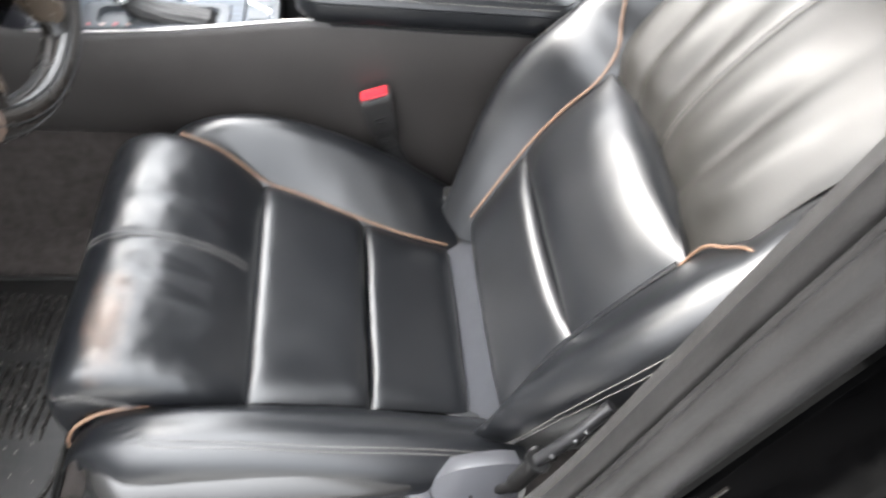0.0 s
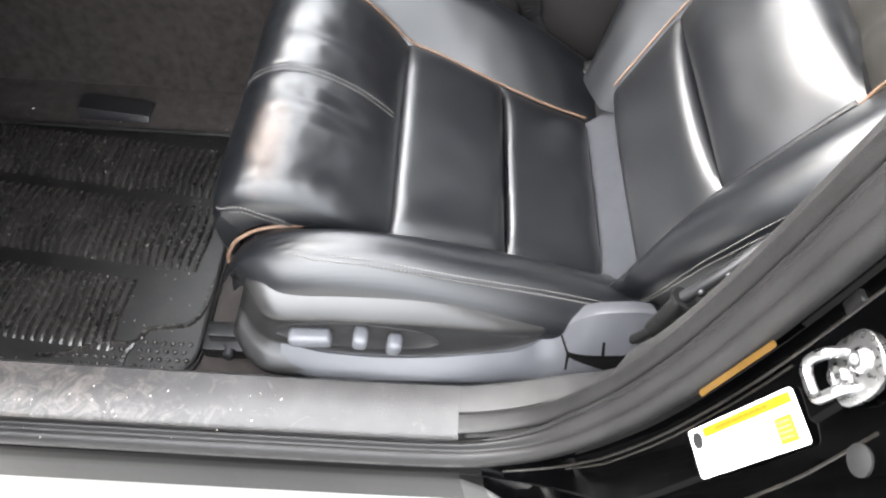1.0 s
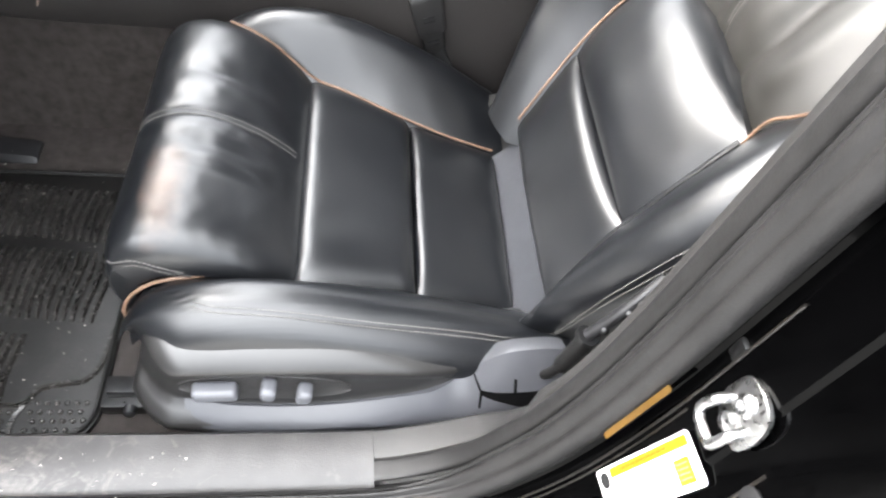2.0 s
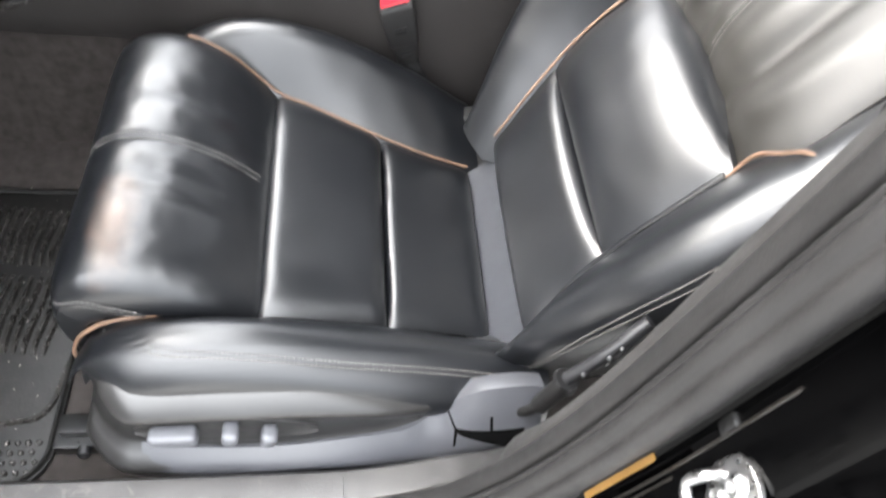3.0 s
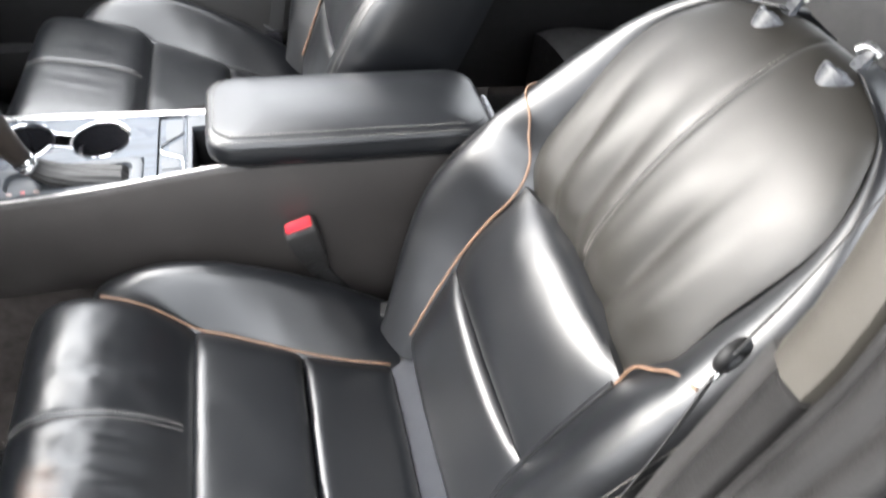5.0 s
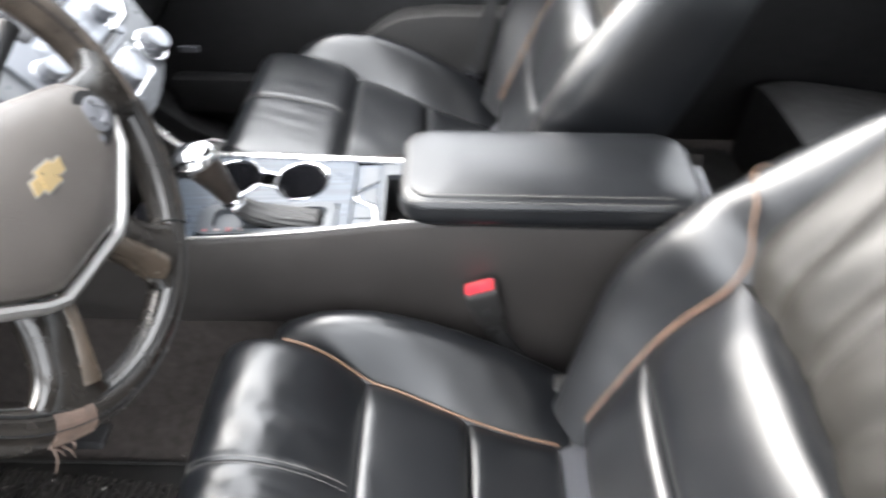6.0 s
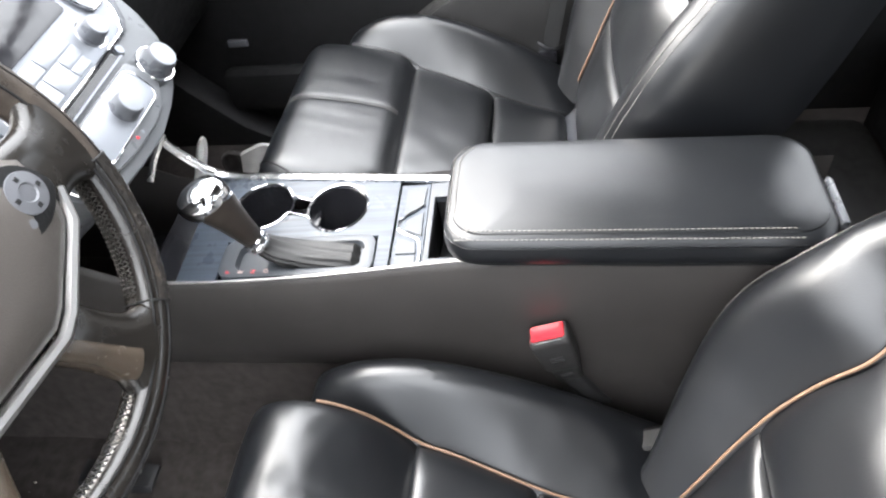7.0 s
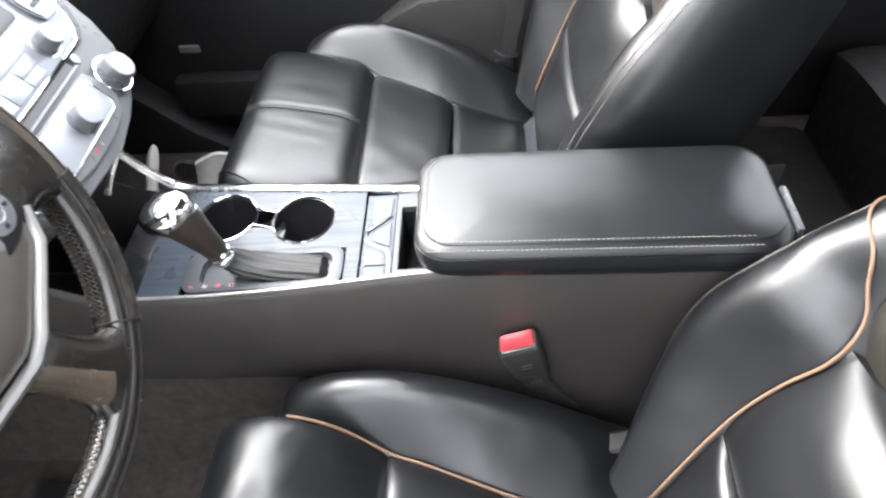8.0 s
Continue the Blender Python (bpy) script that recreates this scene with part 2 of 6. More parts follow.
WHEEL_WORN = material("cracked_wheel_leather", (0.012, 0.0098, 0.008), 0.4, spec=0.4, vary=0.5, scale=60, bump=0.7, bump_scale=240, second=(0.05, 0.038, 0.028), second_at=0.56, second_scale=50)
WHEEL_BROWN = material("rubbed_brown_wheel_leather", (0.04, 0.032, 0.026), 0.34, spec=0.35, vary=0.35, scale=30, bump=0.25, bump_scale=420, second=(0.075, 0.06, 0.048), second_at=0.5, second_scale=30, second_soft=0.3)
BRONZE = material("rubbed_brown_plastic", (0.042, 0.032, 0.0235), 0.22, vary=0.3, scale=25, bump=0.2, bump_scale=600)
HUB = material("grey_brown_wheel_plastic", (0.06, 0.053, 0.048), 0.42, vary=0.08, bump=0.3, bump_scale=900)
GOLD = material("gold_badge", (0.6, 0.46, 0.25), 0.3, metal=0.9, vary=0.1)
HEADLINER = material("dark_grey_headliner", (0.06, 0.058, 0.055), 0.95, spec=0.1, vary=0.05, bump=0.4, bump_scale=600)
CONCRETE = material("grey_concrete", (0.3, 0.294, 0.282), 0.9, spec=0.2, vary=0.15, scale=1.5, bump=0.4, bump_scale=80, second=(0.24, 0.235, 0.227), second_at=0.6, second_scale=3)
GAP = material("deep_black_gap", (0.0012, 0.0012, 0.0013), 0.9, spec=0.05, vary=0.1)
PAPER = material("crumpled_grey_paper", (0.35, 0.34, 0.33), 0.8, vary=0.15, scale=30)


# ---- building helpers ----
ORIGIN = {}


def thing(name, at, label, category, group="", kind=""):
    ob = new(name)
    ob.location = at
    ORIGIN[ob] = Vector(at)
    return tagged(ob, label, category, group, kind)


def part(name, bm, mat, parent=None, label="", smooth=True, sharp=40):
    """Link a bmesh in world coordinates as one mesh object under a thing or a part."""
    o = ORIGIN[parent] if parent else Vector((0, 0, 0))
    bmesh.ops.translate(bm, verts=bm.verts, vec=-o)
    bmesh.ops.recalc_face_normals(bm, faces=bm.faces)
    for f in bm.faces:
        f.smooth = smooth
    for e in bm.edges:
        if len(e.link_faces) == 2 and e.calc_face_angle(0) > radians(sharp):
            e.smooth = False
    me = bpy.data.meshes.new(name)
    bm.to_mesh(me)
    bm.free()
    me.materials.append(mat)
    ob = new(name, me)
    ORIGIN[ob] = o
    if parent:
        ob.parent = parent
    return tagged(ob, label)


def solo(name, bm, mat, label, category, kind="", group="", **k):
    return tagged(part(name, bm, mat, None, label, **k), "", category, group, kind)


def spline(tab):
    """A natural cubic through (x, y) pairs."""
    t = np.array(sorted(tab), float)
    x, y = t[:, 0], t[:, 1]
    n, h = len(x), np.diff(x)
    a, r = np.eye(n), np.zeros(n)
    for i in range(1, n - 1):
        a[i, i - 1:i + 2] = h[i - 1], 2 * (h[i - 1] + h[i]), h[i]
        r[i] = 6 * ((y[i + 1] - y[i]) / h[i] - (y[i] - y[i - 1]) / h[i - 1])
    m = np.linalg.solve(a, r)

    def at(v):
        v = min(max(v, x[0]), x[-1])
        i = min(max(int(np.searchsorted(x, v)) - 1, 0), n - 2)
        p, q, d = x[i + 1] - v, v - x[i], h[i]
        return float(m[i] * p ** 3 / (6 * d) + m[i + 1] * q ** 3 / (6 * d) + (y[i] / d - m[i] * d / 6) * p + (y[i + 1] / d - m[i + 1] * d / 6) * q)
    return at


def path(points, n):
    """n points evenly along a smooth curve through the given ones."""
    p = [Vector(q) for q in points]
    ext = [2 * p[0] - p[1], *p, 2 * p[-1] - p[-2]]
    fine = []
    for i in range(1, len(ext) - 2):
        a, b, c, d = ext[i - 1:i + 3]
        for k in range(24):
            t = k / 24
            fine.append(0.5 * (2 * b + (c - a) * t + (2 * a - 5 * b + 4 * c - d) * t * t + (3 * b - a - 3 * c + d) * t ** 3))
    fine.append(p[-1])
    lens = [0.0]
    for a, b in zip(fine, fine[1:]):
        lens.append(lens[-1] + (b - a).length)
    out, j = [], 0
    for k in range(n):
        want = lens[-1] * k / (n - 1)
        while j < len(fine) - 2 and lens[j + 1] < want:
            j += 1
        f = (want - lens[j]) / max(1e-9, lens[j + 1] - lens[j])
        out.append(fine[j].lerp(fine[j + 1], min(1, f)))
    return out


def loft(sections, closed=True, cap=True, bm=None):
    """Skin over sections of equally many points; closed: each section is a ring."""
    bm = bm or bmesh.new()
    rows = [[bm.verts.new(p) for p in s] for s in sections]
    n = len(rows[0])
    for a, b in zip(rows, rows[1:]):
        for i in range(n if closed else n - 1):
            j = (i + 1) % n
            bm.faces.new((a[i], a[j], b[j], b[i]))
    if closed and cap:
        bm.faces.new(rows[0][::-1])
        bm.faces.new(rows[-1])
    return bm


def pillow(fn, nu, nv, down):
    """A cushion panel: a grid fn(a, b), a and b from 0 to 1, with its edges turned down and closed beneath."""
    bm = bmesh.new()
    g = [[bm.verts.new(fn(i / nu, j / nv)) for j in range(nv + 1)] for i in range(nu + 1)]
    for i in range(nu):
        for j in range(nv):
            bm.faces.new((g[i][j], g[i + 1][j], g[i + 1][j + 1], g[i][j + 1]))
    rim = [g[i][0] for i in range(nu)] + [g[nu][j] for j in range(nv)] + [g[i][nv] for i in range(nu, 0, -1)] + [g[0][j] for j in range(nv, 0, -1)]
    low = [bm.verts.new(v.co + Vector(down)) for v in rim]
    for k in range(len(rim)):
        q = (k + 1) % len(rim)
        bm.faces.new((rim[k], low[k], low[q], rim[q]))
    bm.faces.new(low[::-1])
    return bm


def tube(pts, r, n=8, bm=None, taper=None):
    """A round cord along points."""
    bm = bm or bmesh.new()
    pts = [Vector(p) for p in pts]
    side, secs = None, []
    for i, p in enumerate(pts):
        t = (pts[min(i + 1, len(pts) - 1)] - pts[max(i - 1, 0)]).normalized()
        if side is None:
            side = t.orthogonal().normalized()
        side = (side - side.dot(t) * t).normalized()
        up = t.cross(side)
        rr = r if taper is None else taper(i / (len(pts) - 1)) * r
        secs.append([p + rr * (math.cos(a) * side + math.sin(a) * up) for a in (2 * math.pi * k / n for k in range(n))])
    return loft(secs, bm=bm)


def stitch_row(pts, step=0.0048, dash=0.0033, r=0.0006, bm=None):
    """A row of separate stitches along points."""
    bm = bm or bmesh.new()
    pts = [Vector(p) for p in pts]
    total = sum((b - a).length for a, b in zip(pts, pts[1:]))
    fine = path(pts, max(4, int(total / step) * 2 + 1))
    for a, b in zip(fine[::2], fine[1::2]):
        d = (b - a).normalized() * dash
        tube([a, a + d * 0.5, a + d], r, 4, bm)
    return bm


def block(c, size, bevel=0.004, rot=None, seg=2, bm=None):
    """A bevelled box about c, turned by the matrix rot."""
    own = bmesh.new()
    bmesh.ops.create_cube(own, size=1)
    bmesh.ops.scale(own, vec=size, verts=own.verts)
    if bevel:
        bmesh.ops.bevel(own, geom=own.edges[:], offset=bevel, segments=seg, profile=0.6, affect="EDGES")
    m = Matrix.Translation(c) @ (rot.to_4x4() if rot else Matrix())
    bmesh.ops.transform(own, matrix=m, verts=own.verts)
    if bm is None:
        return own
    return merge(bm, own)


def merge(bm, own):
    me = bpy.data.meshes.new("joined")
    own.to_mesh(me)
    own.free()
    bm.from_mesh(me)
    bpy.data.meshes.remove(me)
    return bm


def disc(c, axis, profile, n=28):
    """A turned shape: profile of (radius, height along the axis)."""
    axis = Vector(axis).normalized()
    s = axis.orthogonal().normalized()
    u = axis.cross(s)
    c = Vector(c)
    secs = [[c + h * axis + max(r, 0.0002) * (math.cos(a) * s + math.sin(a) * u) for a in (2 * math.pi * k / n for k in range(n))] for r, h in profile]
    return loft(secs)


def slab(outline, y0, y1, bevel=0.004, axis="y", bm=None):
    """A flat plate with a given outline (two coordinates), between two values of the third."""
    put = {"y": lambda p, v: (p[0], v, p[1]), "z": lambda p, v: (p[0], p[1], v), "x": lambda p, v: (v, p[0], p[1])}[axis]
    own = loft([[put(p, y0) for p in outline], [put(p, y1) for p in outline]])
    if bevel:
        bmesh.ops.recalc_face_normals(own, faces=own.faces)
        bmesh.ops.bevel(own, geom=[e for e in own.edges if e.calc_face_angle(0) > 0.5], offset=bevel, segments=2, profile=0.6, affect="EDGES")
    return own if bm is None else merge(bm, own)


def rounded(x0, y0, x1, y1, r, n=5):
    """Outline of a rectangle with rounded corners."""
    out = []
    for cx, cy, a0 in ((x1 - r, y1 - r, 0), (x0 + r, y1 - r, 90), (x0 + r, y0 + r, 180), (x1 - r, y0 + r, 270)):
        for k in range(n + 1):
            a = radians(a0 + 90 * k / n)
            out.append((cx + r * math.cos(a), cy + r * math.sin(a)))
    return out


def hump(t, p):
    """1 in the middle, 0 at both ends, steep for a high p."""
    return 1 - abs(2 * t - 1) ** p


# ---- seats ----
SEAM_N = spline([(-0.2, -0.205), (-0.1, -0.202), (0.01, -0.196), (0.164, -0.186), (0.302, -0.178), (0.36, -0.175)])
SEAM_F = spline([(-0.2, 0.16), (-0.1, 0.165), (0.01, 0.162), (0.164, 0.127), (0.302, 0.112), (0.36, 0.11)])
SEAM_Z = spline([(-0.12, 0.575), (-0.05, 0.567), (0.01, 0.553), (0.164, 0.507), (0.302, 0.464), (0.36, 0.45)])
BACK_N = spline([(-0.19, -0.215), (-0.12, -0.207), (-0.096, -0.196), (0, -0.171), (0.1, -0.165), (0.18, -0.165), (0.24, -0.17)])
BACK_F = spline([(-0.19, 0.095), (-0.12, 0.112), (-0.01, 0.142), (0.1, 0.151), (0.165, 0.152), (0.203, 0.175), (0.24, 0.185)])
OUTER = spline([(-0.19, 0.225), (-0.06, 0.258), (0.1, 0.282), (0.27, 0.268), (0.39, 0.236), (0.46, 0.195), (0.51, 0.135), (0.535, 0.06)])
CREST = spline([(-0.19, 0.02), (-0.12, 0.035), (-0.03, 0.052), (0.1, 0.06), (0.2, 0.05), (0.3, 0.03), (0.4, 0.012), (0.5, -0.012), (0.54, -0.03)])
YC = -0.005
RECLINE = [0.0]  # how far the backrest being built is raised, in radians


def back_at(s, y, off):
    """A point of the backrest: s up along it, off in front of it."""
    x, z = 0.394 + 0.505 * s - 0.863 * off, 0.648 + 0.863 * s + 0.505 * off
    c, k = math.cos(RECLINE[0]), math.sin(RECLINE[0])
    dx, dz = x - 0.335, z - 0.5
    return Vector((0.335 + c * dx - k * dz, y, 0.5 + k * dx + c * dz))


def yoke(y):
    """Height of the seam below the upper panel."""
    return 0.187 - 0.02 * ((y - YC) / 0.16) ** 2


def car_seat(at, switches, label, front_leather):
    side = 1
    root = thing("car_seat", at, label, "seat", "front seats")

    def w(p):
        p = Vector(p)
        return Vector((p.x, side * p.y, p.z - 0.34)) + Vector(at)

    def add(name, bm, mat, parent=root, note="", **k):
        for v in bm.verts:
            v.co = w(v.co)
        return part(name, bm, mat, parent, note, **k)

    # cushion: three panels between two bolsters
    prof = path([(0.011, 0, 0.561), (-0.014, 0, 0.586), (-0.05, 0, 0.615), (-0.1, 0, 0.639), (-0.15, 0, 0.642), (-0.185, 0, 0.62), (-0.201, 0, 0.58), (-0.206, 0, 0.53), (-0.196, 0, 0.47)], 41)

    if not switches:  # the passenger's cushion is less sat in and squarer
        prof = path([(0.011, 0, 0.561), (-0.004, 0, 0.579), (-0.03, 0, 0.591), (-0.09, 0, 0.606), (-0.15, 0, 0.617), (-0.182, 0, 0.614), (-0.201, 0, 0.597), (-0.21, 0, 0.563), (-0.21, 0, 0.51), (-0.198, 0, 0.455)], 41)

    def front(a, b):
        f = a * 40
        i = min(int(f), 39)
        p = prof[i].lerp(prof[i + 1], f - i)
        n0, n1 = SEAM_N(p.x) - 0.006, SEAM_F(p.x) + 0.004
        y = n0 + (n1 - n0) * b
        edge = 1 - hump(b, 12)
        mid = math.exp(-((b - 0.53) / 0.012) ** 2)
        fold = 0.0
        if a < 0.62:
            for c, k, h in ((0.45, 0.02, 0.003), (0.4, 0.018, -0.003), (0.34, 0.018, 0.003), (0.3, 0.016, -0.002), (0.64, 0.04, 0.003), (0.71, 0.03, -0.003), (0.8, 0.05, 0.002)):
                fold += (1.0 if switches else 0.12) * h * math.exp(-((b - c - 0.12 * (a - 0.3)) / k) ** 2) * math.exp(-((a - 0.3) / 0.14) ** 2)
        fold += (0.0009 if switches else 0.0004) * noise.noise(Vector((p.x * 30, y * 14, p.z * 30))) * min(1, a * 5) + (0.0009 if switches else 0.0003) * noise.noise(Vector((p.x * 70, y * 45, p.z * 70)))
        lift = -(0.032 if b < 0.5 else 0.01) * edge + (0.012 if switches else 0.004) * max(0, (b - 0.45) / 0.55) * min(1, a * 3) - (0.005 if switches else 0.0025) * mid * min(1, a * 6) + fold
        along = min(1.0, max(0.0, (a - 0.55) / 0.3))
        slant = 0.012 * b * min(1, a * 1.6)  # the edge runs back a little towards the tunnel
        return p + Vector((slant + lift * -along * 0.7, y, lift * (1 - 0.75 * along)))
    add("cushion_front_panel", pillow(front, 60, 64, (0.02, 0, -0.03)), front_leather, note="creased leather front of the cushion")

    def seat_panel(x0, x1, h):
        def fn(a, b):
            x = x0 + (x1 - x0) * a
            y = SEAM_N(x) + (SEAM_F(x) - SEAM_N(x)) * b
            rise = h * hump(a, 10) ** 0.7 * (0.5 + 0.5 * hump(b, 8)) - 0.006 * (1 - hump(b, 10))
            rise += 0.0012 * noise.noise(Vector((x * 22, y * 22, 3)))
            return Vector((x, y, SEAM_Z(x) + rise))
        return pillow(fn, 30, 40, (0, 0, -0.035))
    add("cushion_panel", seat_panel(0.0115, 0.1635, 0.02), LEATHER)
    add("cushion_panel", seat_panel(0.1645, 0.302, 0.014), LEATHER)

    crest_f = spline([(-0.155, 0.54), (-0.13, 0.58), (-0.09, 0.613), (-0.03, 0.631), (0.04, 0.627), (0.13, 0.596), (0.23, 0.543), (0.3, 0.497), (0.37, 0.455)])

    def bolster_far(a, b):
        x = -0.155 + 0.52 * a
        z0, zc, y0 = SEAM_Z(x) - 0.004, crest_f(x), SEAM_F(x) + 0.002
        pts = [(y0, z0), (0.35 * y0 + 0.65 * 0.215, z0 + 0.63 * (zc - z0)), (0.22, zc - 0.004), (0.246, zc - 0.014), (0.264, zc - 0.06), (0.266, min(zc - 0.1, 0.47)), (0.262, 0.43)]
        q = path([(0, p, z) for p, z in pts], 25)
        f = b * 24
        i = min(int(f), 23)
        r = q[i].lerp(q[i + 1], f - i)
        pull = 0.03 * max(0, (0.08 - a) / 0.08) ** 2
        return Vector((x + pull * (1 - b), r.y, r.z + 0.0012 * noise.noise(Vector((x * 25, b * 5, 1)))))
    add("cushion_bolster", pillow(bolster_far, 52, 24, (0, -0.03, -0.02)), LEATHER)

    crest_n = spline([(-0.19, 0.5), (-0.17, 0.54), (-0.13, 0.577), (-0.06, 0.597), (0.0, 0.596), (0.1, 0.574), (0.2, 0.548), (0.3, 0.518), (0.36, 0.5)])

    def near_section(x):
        tuck = 0.065 * max(0, (-0.1 - x) / 0.08) ** 2
        zc, y0 = crest_n(x), SEAM_N(x) - 0.002
        z0 = min(SEAM_Z(x) - 0.003, zc - 0.012)
        line = [(y0, z0), (y0 - 0.014, z0 + 0.7 * (zc - z0)), (-0.228, zc), (-0.25, zc), (-0.275 + tuck * 0.6, zc - 0.014), (-0.289 + tuck, zc - 0.034), (-0.2915 + tuck, zc - 0.06 + tuck * 0.3), (-0.283 + tuck, zc - 0.085 + tuck * 0.4)]
        return path([(x, min(y, -0.2 - 0.004 * k) if k else y, z) for k, (y, z) in enumerate(line)], 29)

    stitch_y = spline([(-0.2, -0.215), (-0.15, -0.216), (-0.125, -0.222), (-0.1, -0.243), (-0.05, -0.258), (0.03, -0.26), (0.12, -0.259), (0.25, -0.255), (0.36, -0.255)])

    def at_y(x, y):
        """The point of the bolster's outer half that lies at y."""
        q = near_section(x)
        for p, r in zip(q[6:], q[7:]):
            if p.y >= y >= r.y:
                return p.lerp(r, (p.y - y) / (p.y - r.y))
        return q[-1]

    def bolster_near(a, b):
        q = near_section(-0.19 + 0.55 * a)
        f = b * 28
        i = min(int(f), 27)
        p = q[i].lerp(q[i + 1], f - i)
        return p + Vector((0, 0, -0.0016 * math.exp(-((p.y - stitch_y(p.x) + 0.0026) / 0.0022) ** 2)))
    add("cushion_bolster", pillow(bolster_near, 60, 84, (0, 0.03, -0.02)), LEATHER, note="flattened entry-side bolster")
    rows = bmesh.new()
    for d in (0.0, 0.0052):
        stitch_row([at_y(x, stitch_y(x) - d) + Vector((0, -0.0003, 0.0009)) for x in [-0.088 + 0.413 * i / 40 for i in range(41)]], bm=rows)
    add("stitching", rows, THREAD)
    # stitched seam round the front corner
    rows = bmesh.new()
    for d in (0.0, 0.009):
        stitch_row([(-0.1885, -0.2, 0.5955 - d), (-0.178, -0.2085, 0.604 - d), (-0.155, -0.2105, 0.611 - d), (-0.134, -0.211, 0.602 - d), (-0.105, -0.2105, 0.588 - d)], bm=rows)
    add("stitching", rows, THREAD)
    add("corner_seam", tube(path([(-0.189, -0.199, 0.592), (-0.178, -0.2075, 0.5995), (-0.155, -0.2095, 0.6065), (-0.134, -0.21, 0.5975), (-0.1, -0.2095, 0.581)], 20), 0.0016, 6), DARK)
    rows = bmesh.new()
    for d in (-0.011, 0.011):
        stitch_row([front(0.03 + 0.62 * k / 16, 0.53 + d) + Vector((0, 0, 0.0006)) for k in range(17)], bm=rows)
    add("stitching", rows, THREAD)
    if not switches:  # curved seam that closes the near corner
        seam = [front(a, b) + Vector((0, 0, 0.0008)) for a, b in ((0.78, 0.16), (0.7, 0.15), (0.62, 0.125), (0.54, 0.09), (0.46, 0.05), (0.4, 0.015))]
        add("corner_seam", tube(path(seam, 24), 0.0016, 6), DARK)
    # tan piping on the cushion
    near = [(-0.035, -0.2025, 0.571), (-0.06, -0.204, 0.578), (-0.1, -0.207, 0.577), (-0.14, -0.211, 0.57), (-0.168, -0.216, 0.552), (-0.182, -0.22, 0.527), (-0.184, -0.222, 0.51)]
    far = [front(a, 1.0) + Vector((0, 0.001, 0.003)) for a in (0.36, 0.3, 0.24, 0.17, 0.1)] + [(x, SEAM_F(x) + 0.003, SEAM_Z(x) + 0.005) for x in (0.02, 0.06, 0.11, 0.164, 0.22, 0.26, 0.3)]
    add("piping", tube(path(near, 60), 0.0023), PIPING, note="tan piping")
    add("piping", tube(path(far, 70), 0.0019 if switches else 0.0014), PIPING if switches else LEATHER, note="tan piping" if switches else "black piping")

    # strip between cushion and backrest
    def gusset(a, b):
        x = 0.298 + 0.05 * a
        return Vector((x, -0.205 + 0.315 * b, 0.458 + 0.07 * a - 0.006 * hump(a, 2)))
    add("gusset", pillow(gusset, 6, 24, (0.02, 0, -0.04)), LEATHER_MATTE, note="smooth grey strip between cushion and backrest")

    # backrest panels
    def back_panel(s0, s1, h, power):
        def fn(a, b):
            y = YC + (b - 0.5) * 0.3
            lo = s0 if not callable(s0) else s0(y)
            hi = s1 if not callable(s1) else s1(y)
            s = lo + (hi - lo) * a
            y = BACK_N(s) + (BACK_F(s) - BACK_N(s)) * b
            rise = h * hump(a, power) ** 0.8 * (0.2 + 0.95 * hump(b, 2.4)) - 0.004 * (1 - hump(b, 10))
            rise += 0.0012 * noise.noise(Vector((s * 20, y * 20, 8)))
            return back_at(s, y, rise)
        return pillow(fn, 36, 40, (0.03, 0, -0.015))
    add("backrest_panel", back_panel(-0.135, -0.001, 0.013, 10), LEATHER)
    add("backrest_panel", back_panel(0.001, lambda y: yoke(y) - 0.001, 0.025, 4), LEATHER)

    shoulder = spline([(0.17, 0.152), (0.21, 0.176), (0.3, 0.183), (0.38, 0.186), (0.45, 0.172), (0.5, 0.14), (0.54, 0.12)])
    over = path([(0, 0, 0), (0.08, 0.018, 0), (0.17, 0.024, 0), (0.25, 0.016, 0), (0.31, 0.0, 0), (0.338, -0.02, 0), (0.347, -0.05, 0), (0.342, -0.1, 0)], 41)

    def upper(a, b):
        f = a * 40
        i = min(int(f), 39)
        q = over[i].lerp(over[i + 1], f - i)
        half = shoulder(min(0.54, 0.175 + q.x))
        y = YC + (2 * b - 1) * half
        s = yoke(y) * (1 - q.x / 0.4) + 0.187 * q.x / 0.4 + q.x - 0.035 * max(0, abs(2 * b - 1) - 0.2) ** 2 * (q.x / 0.33) ** 2
        fold = 0.0
        for c, k, h in ((0.16, 0.05, 0.004), (0.29, 0.038, -0.0065), (0.39, 0.05, 0.003), (0.6, 0.04, -0.0055), (0.7, 0.05, 0.004), (0.79, 0.035, -0.006), (0.9, 0.04, 0.003)):
            fold += (1.45 if switches else 0.3) * h * math.exp(-((b - c - 0.25 * (c - 0.5) * a) / k) ** 2) * math.exp(-((a - 0.2) / 0.23) ** 2)
        off = q.y * (0.55 + 0.45 * hump(b, 3)) - 0.006 * (1 - hump(b, 14)) + fold - 0.004 * math.exp(-((b - 0.5) / 0.012) ** 2)
        off -= 0.012 * max(0, 1 - a * 9) ** 2
        return back_at(s, y, off)
    add("backrest_upper_panel", pillow(upper, 56, 64, (0.03, 0, -0.02)), LEATHER_SHEEN, note="puckered leather shoulder panel")
    rows = bmesh.new()
    for d in (-0.009, 0.009):
        stitch_row([upper(0.03 + 0.7 * k / 20, 0.5 + d) + Vector((-0.0006, 0, 0.0003)) for k in range(21)], bm=rows)
    add("stitching", rows, THREAD)

